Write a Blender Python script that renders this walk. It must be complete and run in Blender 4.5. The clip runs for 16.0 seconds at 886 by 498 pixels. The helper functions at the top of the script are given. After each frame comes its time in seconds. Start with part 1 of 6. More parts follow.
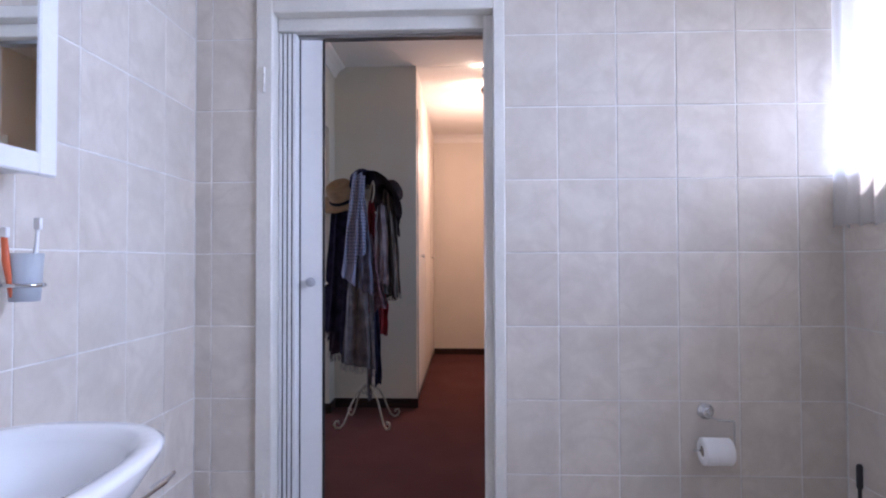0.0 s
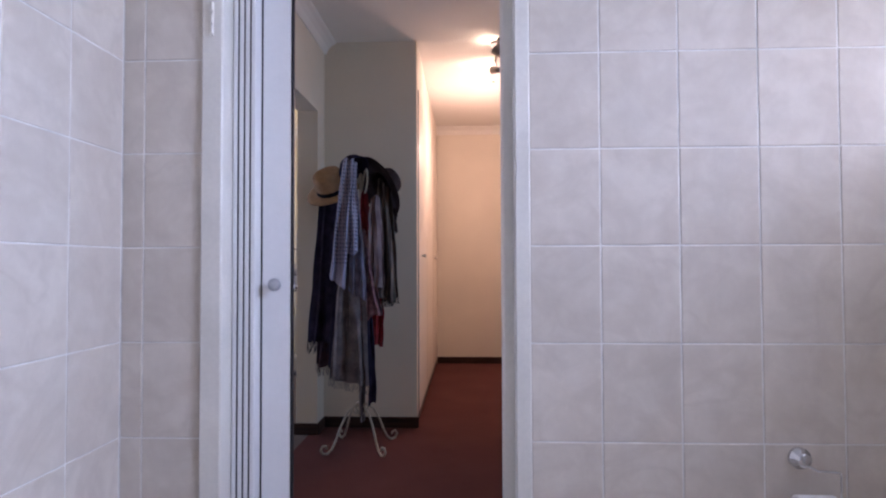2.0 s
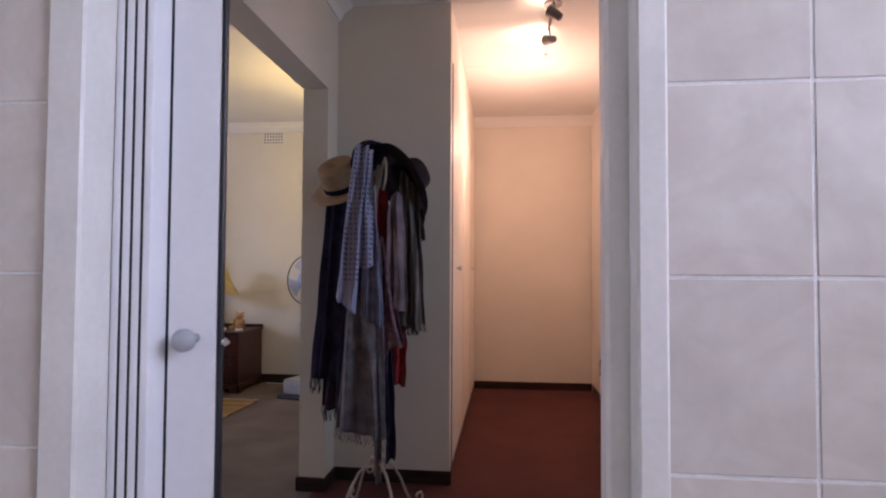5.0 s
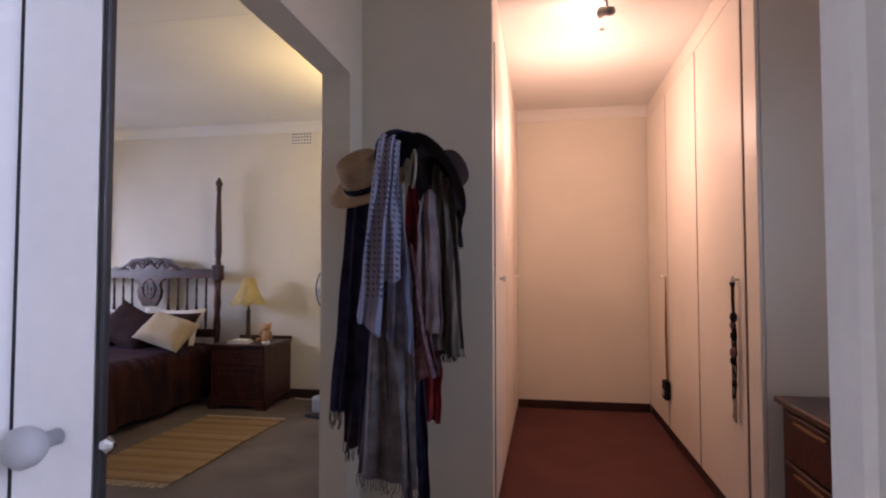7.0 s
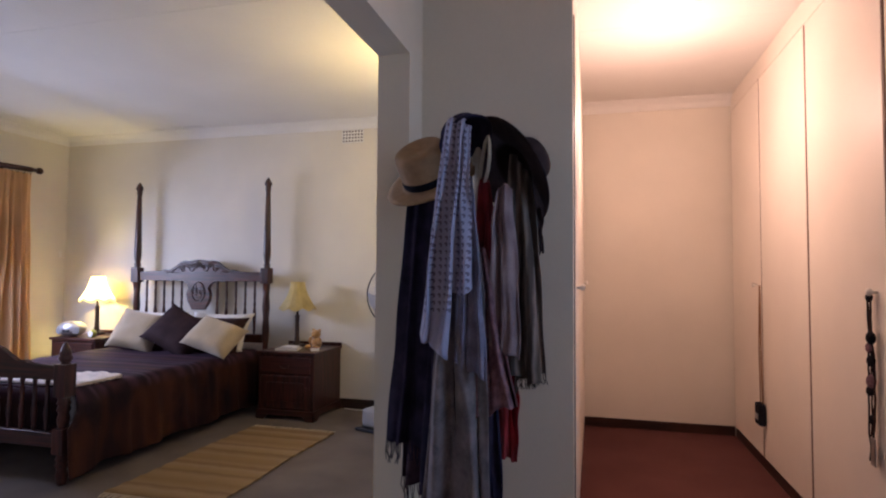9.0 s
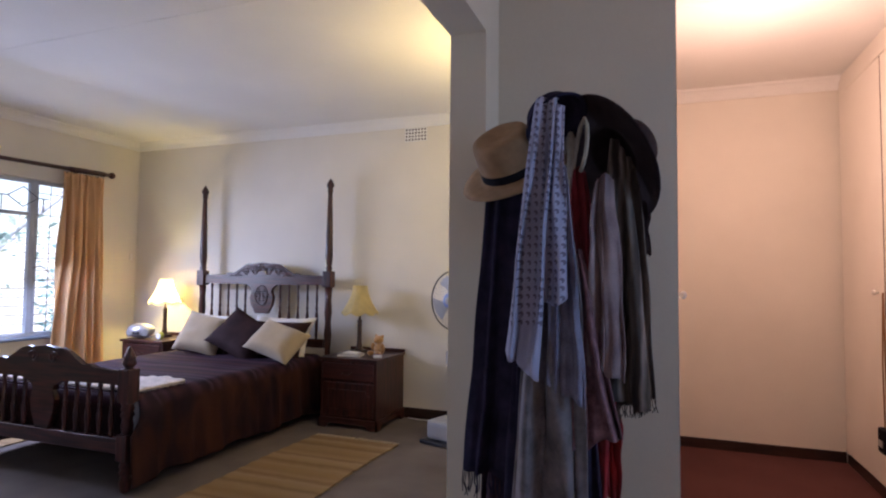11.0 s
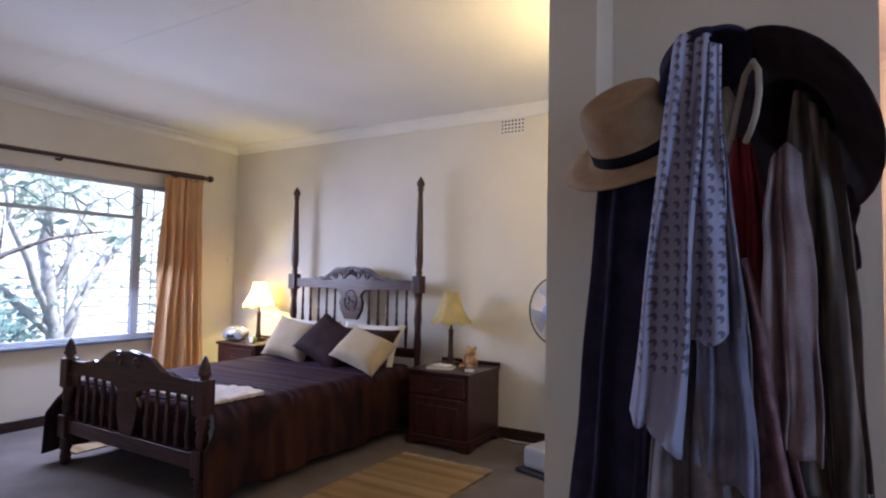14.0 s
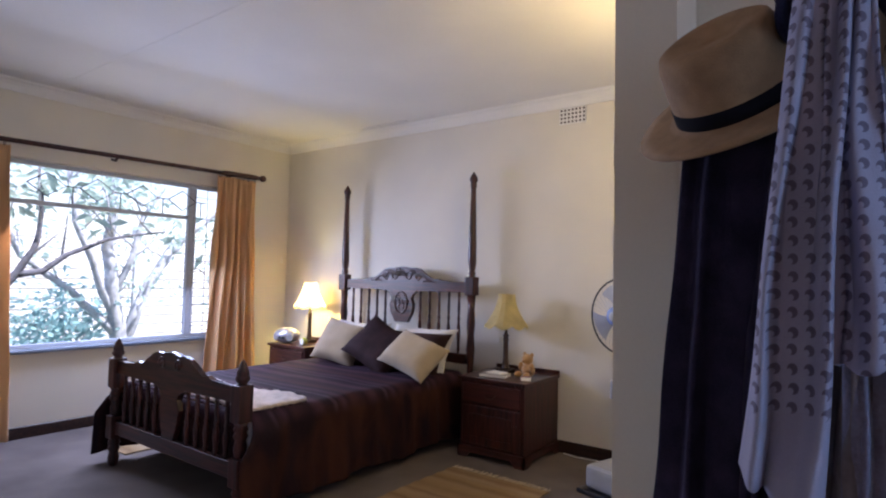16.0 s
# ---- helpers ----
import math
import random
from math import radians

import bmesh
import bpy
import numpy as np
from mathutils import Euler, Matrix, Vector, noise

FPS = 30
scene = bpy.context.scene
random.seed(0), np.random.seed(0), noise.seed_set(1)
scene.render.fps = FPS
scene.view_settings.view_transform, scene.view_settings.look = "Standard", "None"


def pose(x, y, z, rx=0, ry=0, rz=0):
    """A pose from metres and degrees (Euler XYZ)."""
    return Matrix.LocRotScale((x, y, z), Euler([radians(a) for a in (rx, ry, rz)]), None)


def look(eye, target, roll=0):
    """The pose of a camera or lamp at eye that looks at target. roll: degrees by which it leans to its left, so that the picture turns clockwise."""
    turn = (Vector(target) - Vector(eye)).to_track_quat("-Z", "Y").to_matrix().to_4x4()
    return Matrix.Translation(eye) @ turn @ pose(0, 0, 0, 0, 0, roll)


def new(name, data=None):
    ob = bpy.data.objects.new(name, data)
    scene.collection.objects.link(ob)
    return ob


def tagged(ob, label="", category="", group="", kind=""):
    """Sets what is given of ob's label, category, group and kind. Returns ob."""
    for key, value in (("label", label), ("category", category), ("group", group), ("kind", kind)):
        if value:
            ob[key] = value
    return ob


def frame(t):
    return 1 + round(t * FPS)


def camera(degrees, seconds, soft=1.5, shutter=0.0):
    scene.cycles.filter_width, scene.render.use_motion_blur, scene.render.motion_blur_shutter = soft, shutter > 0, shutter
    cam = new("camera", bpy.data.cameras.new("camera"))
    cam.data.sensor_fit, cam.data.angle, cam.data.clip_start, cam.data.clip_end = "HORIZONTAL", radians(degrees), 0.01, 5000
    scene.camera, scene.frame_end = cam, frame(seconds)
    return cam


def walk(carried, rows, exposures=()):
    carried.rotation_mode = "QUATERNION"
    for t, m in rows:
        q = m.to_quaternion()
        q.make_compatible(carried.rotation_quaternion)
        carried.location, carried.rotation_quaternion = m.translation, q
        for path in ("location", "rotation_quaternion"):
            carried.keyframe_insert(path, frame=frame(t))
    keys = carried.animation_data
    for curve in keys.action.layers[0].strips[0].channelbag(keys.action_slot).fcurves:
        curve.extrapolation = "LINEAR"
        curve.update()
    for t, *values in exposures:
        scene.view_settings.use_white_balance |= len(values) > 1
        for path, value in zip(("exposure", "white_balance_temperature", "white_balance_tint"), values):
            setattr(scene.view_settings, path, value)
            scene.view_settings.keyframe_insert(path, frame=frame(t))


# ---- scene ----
cam = camera(75.4, 16.0, soft=2.1)
PATH = [
    (0, (-0.058, -0.2, 1.164), (-0.133, 1.798, 1.207), -0.2),
    (0.5, (-0.059, -0.08, 1.164), (-0.135, 1.918, 1.209), -0.2),
    (1, (-0.068, 0.035, 1.162), (-0.145, 2.033, 1.212), -0.2),
    (1.5, (-0.077, 0.193, 1.138), (-0.158, 2.19, 1.19), -0.1),
    (2, (-0.081, 0.339, 1.143), (-0.168, 2.336, 1.197), -0.2),
    (2.5, (-0.095, 0.47, 1.146), (-0.187, 2.467, 1.204), -0.1),
    (3, (-0.101, 0.62, 1.161), (-0.208, 2.616, 1.222), -0.1),
    (3.5, (-0.096, 0.75, 1.172), (-0.223, 2.745, 1.235), -0.1),
    (4, (-0.103, 0.875, 1.179), (-0.253, 2.869, 1.245), -0.1),
    (4.2, (-0.11, 0.934, 1.184), (-0.274, 2.926, 1.25), 0.0),
    (6.5, (-0.175, 1.49, 1.24), (-0.482, 3.465, 1.318), 0.1),
    (7, (-0.195, 1.605, 1.246), (-0.543, 3.573, 1.326), 0.0),
    (7.5, (-0.21, 1.698, 1.254), (-0.604, 3.657, 1.335), 0.2),
    (8, (-0.259, 1.781, 1.262), (-0.683, 3.734, 1.347), 0.2),
    (8.5, (-0.307, 1.875, 1.267), (-0.774, 3.818, 1.353), 0.4),
    (9, (-0.361, 1.936, 1.27), (-0.868, 3.868, 1.357), 0.4),
    (11.5, (-0.54, 2.268, 1.278), (-1.297, 4.117, 1.375), 0.8),
    (12, (-0.572, 2.382, 1.278), (-1.387, 4.206, 1.375), 1.0),
    (12.5, (-0.608, 2.463, 1.289), (-1.474, 4.263, 1.385), 0.9),
    (13, (-0.624, 2.513, 1.297), (-1.541, 4.288, 1.392), 1.0),
    (13.5, (-0.651, 2.552, 1.304), (-1.612, 4.304, 1.402), 1.1),
    (14, (-0.659, 2.61, 1.315), (-1.675, 4.33, 1.411), 1.1),
    (14.5, (-0.671, 2.678, 1.313), (-1.739, 4.366, 1.41), 1.2),
    (15, (-0.69, 2.741, 1.309), (-1.805, 4.399, 1.405), 1.1),
    (15.5, (-0.708, 2.816, 1.309), (-1.869, 4.442, 1.406), 1.2),
    (16, (-0.767, 2.877, 1.307), (-1.956, 4.482, 1.406), 1.3),
]
walk(cam, [(t, look(eye, target, roll)) for t, eye, target, roll in PATH],
     exposures=[(0.0, 1.25, 6300, 24), (2.0, 1.15, 6550, 27), (3.5, 1.05, 6950, 30), (6.5, 1.06, 6980, 30), (9.0, 1.2, 6680, 28), (12.5, 1.30, 6470, 26), (16.0, 1.26, 6480, 27)])

# ---- world, sun and large lights ----
world = bpy.data.worlds.new("world")
scene.world = world
world.use_nodes = True
wn = world.node_tree.nodes
sky = wn.new("ShaderNodeTexSky")
sky.sky_type, sky.sun_disc = "NISHITA", False
sky.sun_elevation, sky.sun_rotation = radians(64), radians(60)
world.node_tree.links.new(sky.outputs["Color"], wn["Background"].inputs["Color"])
wn["Background"].inputs["Strength"].default_value = 0.15


def lamp(name, kind, energy, color, m, **more):
    data = bpy.data.lights.new(name, kind)
    data.energy, data.color = energy, color
    if "size" in more:
        data.shape, data.size, data.size_y = "RECTANGLE", more["size"], more["size_y"]
    if "radius" in more:
        data.shadow_soft_size = more["radius"]
    if "spread" in more:
        data.spread = radians(more["spread"])
    if "angle" in more:
        data.angle = more["angle"]
    if "cone" in more:
        data.spot_size, data.spot_blend = radians(more["cone"]), more["blend"]
    ob = new(name, data)
    ob.matrix_world = m
    return ob


SUN_FROM = Vector((math.sin(radians(60)) * math.cos(radians(64)), math.cos(radians(60)) * math.cos(radians(64)), math.sin(radians(64))))
lamp("sun", "SUN", 5.0, (1.0, 0.97, 0.92), look(SUN_FROM * 30, (0, 0, 0)), angle=radians(0.5))
DAY, TUNGSTEN = (0.72, 0.83, 1.0), (1.0, 0.69, 0.535)
lamp("bathroom_daylight", "AREA", 10.2, (0.53, 0.70, 1.0), look((1.47, 0.78, 2.02), (-1.0, 0.80, 1.35)), size=0.95, size_y=0.85, spread=130)
lamp("bathroom_low_sky", "AREA", 3.8, (0.54, 0.71, 1.0), look((1.555, 1.40, 1.63), (-1.0, 1.55, 1.52)), size=1.1, size_y=0.24)
lamp("bedroom_skylight", "AREA", 31, (0.48, 0.64, 1.0), look((-5.76, 5.2, 1.62), (-4.65, 5.05, 0.58)), size=1.6, size_y=0.5)
lamp("bedroom_daylight", "AREA", 7.5, DAY, look((-5.87, 5.2, 1.42), (-3.0, 5.2, 1.30)), size=1.6, size_y=1.0)
# Stands in the unseen hall window, added to bring daylight to the recess.
lamp("hall_daylight", "AREA", 2.5, (0.36, 0.66, 1.0), look((1.47, 3.35, 1.55), (0.4, 3.42, 1.50)), size=0.9, size_y=1.0, spread=95)
lamp("passage_spot_light", "SPOT", 3.2, (1.0, 0.70, 0.54), look((0.11, 4.80, 2.59), (-0.13, 5.16, 2.74)), cone=130, blend=0.6, radius=0.03)
# Fill added in mid-air for light bounced about the passage; no bulb hangs here.
lamp("passage_bounce_fill", "POINT", 12.3, TUNGSTEN, pose(0.06, 5.42, 2.16), radius=0.08)
lamp("sconce_light", "POINT", 12, (1.0, 0.83, 0.36), pose(-1.39, 5.55, 2.10), radius=0.10)
lamp("bedside_bulb_light", "POINT", 31, (1.0, 0.85, 0.24), pose(-5.32, 6.78, 1.06), radius=0.03)

# ---- materials ----


def material(name, color, rough=0.6, metal=0.0, var=0.12, scale=6.0, fine=60.0, bump=0.08, tint=None, sheen=0.0, transmit=0.0, per_object=0.0, coat=0.0, spec=0.5):
    """A node material with two scales of tone, a fine relief and optional variation from piece to piece."""
    m = bpy.data.materials.new(name)
    m.use_nodes = True
    n, l = m.node_tree.nodes, m.node_tree.links
    b = n["Principled BSDF"]
    geo = n.new("ShaderNodeTexCoord")
    big, small = n.new("ShaderNodeTexNoise"), n.new("ShaderNodeTexNoise")
    big.inputs["Scale"].default_value, small.inputs["Scale"].default_value = scale, fine
    big.inputs["Detail"].default_value, small.inputs["Detail"].default_value = 4, 3
    where = geo.outputs["Object"]
    if per_object:
        own, far, shift = n.new("ShaderNodeObjectInfo"), n.new("ShaderNodeVectorMath"), n.new("ShaderNodeVectorMath")
        far.operation, shift.operation = "SCALE", "ADD"
        far.inputs[0].default_value = (37.0, 53.0, 71.0)
        l.new(own.outputs["Random"], far.inputs["Scale"])
        l.new(where, shift.inputs[0])
        l.new(far.outputs[0], shift.inputs[1])
        where = shift.outputs[0]
    for t in (big, small):
        l.new(where, t.inputs["Vector"])
    mix = n.new("ShaderNodeMix")
    mix.data_type = "RGBA"
    dark = tint or tuple(c * (1 - 2 * var) for c in color)
    mix.inputs["A"].default_value, mix.inputs["B"].default_value = (*dark, 1), (*(min(1, c * (1 + var * 0.6)) for c in color), 1)
    ramp = n.new("ShaderNodeMapRange")
    ramp.inputs["From Min"].default_value, ramp.inputs["From Max"].default_value = 0.3, 0.7
    add = n.new("ShaderNodeMath")
    add.operation = "MULTIPLY_ADD"
    add.inputs[1].default_value = 0.35
    l.new(small.outputs["Fac"], add.inputs[0])
    l.new(big.outputs["Fac"], add.inputs[2])
    sub = n.new("ShaderNodeMath")
    sub.operation = "SUBTRACT"
    sub.inputs[1].default_value = 0.175
    l.new(add.outputs[0], sub.inputs[0])
    l.new(sub.outputs[0], ramp.inputs["Value"])
    l.new(ramp.outputs["Result"], mix.inputs["Factor"])
    out = mix.outputs["Result"]
    if per_object:
        info, hsv, rng = n.new("ShaderNodeObjectInfo"), n.new("ShaderNodeHueSaturation"), n.new("ShaderNodeMapRange")
        rng.inputs["To Min"].default_value, rng.inputs["To Max"].default_value = 1 - per_object, 1 + per_object * 0.5
        l.new(info.outputs["Random"], rng.inputs["Value"])
        l.new(rng.outputs["Result"], hsv.inputs["Value"])
        l.new(out, hsv.inputs["Color"])
        out = hsv.outputs["Color"]
    l.new(out, b.inputs["Base Color"])
    b.inputs["Roughness"].default_value, b.inputs["Metallic"].default_value = rough, metal
    b.inputs["Specular IOR Level"].default_value = spec
    b.inputs["Coat Weight"].default_value, b.inputs["Coat Roughness"].default_value = coat, 0.15
    if sheen:
        b.inputs["Sheen Weight"].default_value, b.inputs["Sheen Roughness"].default_value = sheen, 0.5
    if transmit:
        tr, ms = n.new("ShaderNodeBsdfTranslucent"), n.new("ShaderNodeMixShader")
        l.new(out, tr.inputs["Color"])
        ms.inputs[0].default_value = transmit
        l.new(b.outputs[0], ms.inputs[1])
        l.new(tr.outputs[0], ms.inputs[2])
        l.new(ms.outputs[0], n["Material Output"].inputs["Surface"])
    if bump:
        bp = n.new("ShaderNodeBump")
        bp.inputs["Strength"].default_value, bp.inputs["Distance"].default_value = bump, 0.004
        l.new(small.outputs["Fac"], bp.inputs["Height"])
        l.new(bp.outputs[0], b.inputs["Normal"])
    return m


def banded(name, stops, axis, period, rough=0.85, warp=0.06, fine=90.0, bump=0.2, spec=0.12):
    """Woven cloth whose colour runs in bands along one axis (0 x, 1 y, 2 z), with stops of (place, colour)."""
    m = material(name, (0.5, 0.5, 0.5), rough, fine=fine, bump=bump, spec=spec)
    n, l = m.node_tree.nodes, m.node_tree.links
    b = n["Principled BSDF"]
    geo, sep, noise_t = n.new("ShaderNodeTexCoord"), n.new("ShaderNodeSeparateXYZ"), n.new("ShaderNodeTexNoise")
    l.new(geo.outputs["Object"], sep.inputs[0])
    l.new(geo.outputs["Object"], noise_t.inputs["Vector"])
    noise_t.inputs["Scale"].default_value = 9
    mul, frac = n.new("ShaderNodeMath"), n.new("ShaderNodeMath")
    mul.operation, frac.operation = "MULTIPLY_ADD", "FRACT"
    l.new(sep.outputs[axis], mul.inputs[0])
    mul.inputs[1].default_value = 1 / period
    sc = n.new("ShaderNodeMath")
    sc.operation = "MULTIPLY"
    sc.inputs[1].default_value = warp
    l.new(noise_t.outputs["Fac"], sc.inputs[0])
    l.new(sc.outputs[0], mul.inputs[2])
    l.new(mul.outputs[0], frac.inputs[0])
    ramp = n.new("ShaderNodeValToRGB")
    while len(ramp.color_ramp.elements) < len(stops):
        ramp.color_ramp.elements.new(0.5)
    for e, (p, c) in zip(ramp.color_ramp.elements, stops):
        e.position, e.color = p, (*c, 1)
    l.new(frac.outputs[0], ramp.inputs["Fac"])
    l.new(ramp.outputs["Color"], b.inputs["Base Color"])
    return m


def wood(name, dark, light, rough=0.35, axis="Z", scale=14.0, coat=0.08):
    m = material(name, light, rough, coat=coat, spec=0.4)
    n, l = m.node_tree.nodes, m.node_tree.links
    geo, mp, tex, ramp = n.new("ShaderNodeTexCoord"), n.new("ShaderNodeMapping"), n.new("ShaderNodeTexNoise"), n.new("ShaderNodeValToRGB")
    mp.inputs["Scale"].default_value = {"X": (0.08, 1, 1), "Y": (1, 0.08, 1), "Z": (1, 1, 0.08)}[axis]
    l.new(geo.outputs["Object"], mp.inputs["Vector"])
    l.new(mp.outputs[0], tex.inputs["Vector"])
    tex.inputs["Scale"].default_value, tex.inputs["Detail"].default_value, tex.inputs["Distortion"].default_value = scale * 3, 6, 0.4
    ramp.color_ramp.elements[0].position, ramp.color_ramp.elements[0].color = 0.35, (*dark, 1)
    ramp.color_ramp.elements[1].position, ramp.color_ramp.elements[1].color = 0.68, (*light, 1)
    l.new(tex.outputs["Fac"], ramp.inputs["Fac"])
    l.new(ramp.outputs["Color"], n["Principled BSDF"].inputs["Base Color"])
    return m


def glowing(name, color, strength):
    m = bpy.data.materials.new(name)
    m.use_nodes = True
    b = m.node_tree.nodes["Principled BSDF"]
    b.inputs["Base Color"].default_value = (*color, 1)
    b.inputs["Emission Color"].default_value = (*color, 1)
    b.inputs["Emission Strength"].default_value = strength
    return m


def glass(name, rough=0.0, color=(1, 1, 1)):
    m = bpy.data.materials.new(name)
    m.use_nodes = True
    b = m.node_tree.nodes["Principled BSDF"]
    b.inputs["Base Color"].default_value = (*color, 1)
    b.inputs["Transmission Weight"].default_value, b.inputs["Roughness"].default_value, b.inputs["IOR"].default_value = 1, rough, 1.45
    return m


M_WALL = material("cream_wall_paint", (0.72, 0.67, 0.58), 0.75, var=0.04, scale=1.5, fine=130, bump=0.10)
M_HALL = material("hall_wall_paint", (0.70, 0.63, 0.52), 0.7, var=0.04, scale=1.5, fine=130, bump=0.10)
M_CEIL = material("white_ceiling_paint", (0.78, 0.76, 0.72), 0.85, var=0.03, scale=1.2, fine=90, bump=0.12)
M_CUP = material("cupboard_paint", (0.80, 0.74, 0.66), 0.45, var=0.03, scale=2, fine=160, bump=0.05)
M_FRAME = material("cream_gloss_paint", (0.78, 0.75, 0.69), 0.35, var=0.05, scale=5, fine=80, bump=0.05)
M_SKIRT = wood("dark_skirting_wood", (0.018, 0.008, 0.006), (0.05, 0.022, 0.015), 0.4, "X")
# Brown that holds the shade between cupboard doors.
M_GAP = material("brown_gap_shade", (0.16, 0.095, 0.07), 0.7, var=0.1)
# Teal paint, with the recess's dim bluish daylight put into the colour.
M_RECESS = material("dimmed_teal_wall", (0.17, 0.33, 0.37), 0.7, var=0.06, scale=1.5, fine=130, bump=0.10)
M_CARPET = material("red_brown_carpet", (0.120, 0.047, 0.043), 0.95, var=0.07, scale=3, fine=420, bump=0.6, spec=0.1)
M_CARPET2 = material("taupe_carpet", (0.165, 0.135, 0.12), 0.95, var=0.14, scale=2.5, fine=420, bump=0.6, spec=0.1)
M_BATHFLOOR = material("bathroom_floor_tile", (0.52, 0.47, 0.42), 0.4, var=0.1, scale=5, bump=0.04)
M_TILE = material("marbled_tile", (0.70, 0.635, 0.565), 0.42, var=0.035, scale=7.5, fine=34, bump=0.03, per_object=0.05, tint=(0.625, 0.557, 0.49), spec=0.35)
for tex in [x for x in M_TILE.node_tree.nodes if x.type == "TEX_NOISE"]:
    tex.inputs["Distortion"].default_value = 0.8


def veined(m, scale, width, ink):
    """Thin wandering marble veins, shifted from tile to tile."""
    n, l = m.node_tree.nodes, m.node_tree.links
    base = n["Principled BSDF"].inputs["Base Color"].links[0].from_socket
    where = [x for x in n if x.type == "TEX_NOISE"][0].inputs["Vector"].links[0].from_socket
    tex, off, near_line, fade, mix = n.new("ShaderNodeTexNoise"), n.new("ShaderNodeMath"), n.new("ShaderNodeMath"), n.new("ShaderNodeMapRange"), n.new("ShaderNodeMix")
    tex.inputs["Scale"].default_value, tex.inputs["Detail"].default_value, tex.inputs["Distortion"].default_value = scale, 5.0, 1.6
    l.new(where, tex.inputs["Vector"])
    off.operation, near_line.operation = "SUBTRACT", "ABSOLUTE"
    off.inputs[1].default_value = 0.5
    l.new(tex.outputs["Fac"], off.inputs[0])
    l.new(off.outputs[0], near_line.inputs[0])
    fade.inputs["From Min"].default_value, fade.inputs["From Max"].default_value = 0.0, width
    fade.inputs["To Min"].default_value, fade.inputs["To Max"].default_value = 0.34, 0.0
    l.new(near_line.outputs[0], fade.inputs["Value"])
    mix.data_type = "RGBA"
    mix.inputs["B"].default_value = (*ink, 1)
    l.new(fade.outputs[0], mix.inputs["Factor"])
    l.new(base, mix.inputs["A"])
    l.new(mix.outputs["Result"], n["Principled BSDF"].inputs["Base Color"])


veined(M_TILE, 3.0, 0.075, (0.56, 0.49, 0.43))
M_GROUT = material("pale_grout", (0.84, 0.82, 0.79), 0.9, var=0.12, scale=9, fine=200)
M_WHITE = material("white_vinyl", (0.80, 0.80, 0.80), 0.38, var=0.03, scale=3, bump=0.02)
M_CERAMIC = material("white_ceramic", (0.86, 0.86, 0.86), 0.08, var=0.01, bump=0.0, coat=0.5)
M_RUBBER = material("dark_vinyl_hinge", (0.012, 0.012, 0.016), 0.5, bump=0.0)
M_CHROME = material("chrome", (0.72, 0.73, 0.75), 0.14, 1.0, var=0.04, bump=0.0)
M_SPOTMETAL = material("satin_dark_nickel", (0.20, 0.19, 0.19), 0.32, 1.0, var=0.06, bump=0.0)
M_DULL = material("dull_steel", (0.42, 0.42, 0.42), 0.38, 1.0, var=0.08, bump=0.02)
M_KNOB = material("grey_plastic_knob", (0.42, 0.43, 0.46), 0.4, var=0.06, bump=0.02)
M_MIRROR = material("mirror_silver", (0.9, 0.92, 0.92), 0.01, 1.0, var=0.0, bump=0.0)
M_FROST = material("frosted_glass", (0.80, 0.84, 0.88), 0.35, var=0.02, bump=0.0, transmit=0.6)
M_PANE = glass("clear_glass", 0.0)
M_PAPER = material("toilet_paper", (0.86, 0.85, 0.84), 0.95, var=0.03, fine=150, bump=0.15)
M_CARD = material("grey_cardboard", (0.30, 0.25, 0.20), 0.9)
M_NET = material("white_net_curtain", (0.92, 0.92, 0.93), 0.9, var=0.03, scale=8, fine=300, transmit=0.8)
n, l = M_NET.node_tree.nodes, M_NET.node_tree.links
holes, weave = n.new("ShaderNodeBsdfTransparent"), n.new("ShaderNodeMixShader")
weave.inputs[0].default_value = 0.45
l.new(n["Material Output"].inputs["Surface"].links[0].from_socket, weave.inputs[1])
l.new(holes.outputs[0], weave.inputs[2])
l.new(weave.outputs[0], n["Material Output"].inputs["Surface"])
M_MAHOG = wood("dark_mahogany", (0.016, 0.006, 0.005), (0.082, 0.022, 0.016), 0.36, "Z", coat=0.16)
M_MAHOGX = wood("dark_mahogany_rail", (0.016, 0.006, 0.005), (0.082, 0.022, 0.016), 0.34, "X", coat=0.2)
M_CURTAIN = material("gold_curtain_cloth", (0.80, 0.51, 0.26), 0.6, var=0.06, scale=3, fine=260, bump=0.10, transmit=0.36, sheen=0.3)
M_STEEL = material("grey_window_paint", (0.54, 0.58, 0.64), 0.45, var=0.06)
M_BARS = material("dark_grey_bar_paint", (0.13, 0.15, 0.18), 0.5, var=0.06)
M_CREAM = material("cream_cushion_cloth", (0.44, 0.345, 0.23), 0.9, var=0.06, scale=8, fine=300, bump=0.3, sheen=0.2)
M_WHITECLOTH = material("white_cotton", (0.70, 0.66, 0.61), 0.9, var=0.04, scale=8, fine=300, bump=0.2)
M_BROWNCLOTH = material("dark_brown_satin", (0.038, 0.016, 0.014), 0.7, var=0.2, scale=7, fine=200, bump=0.15, spec=0.15)
M_PURPLECLOTH = material("dark_plum_cloth", (0.032, 0.014, 0.015), 0.8, var=0.2, scale=9, fine=200, bump=0.2, spec=0.15)
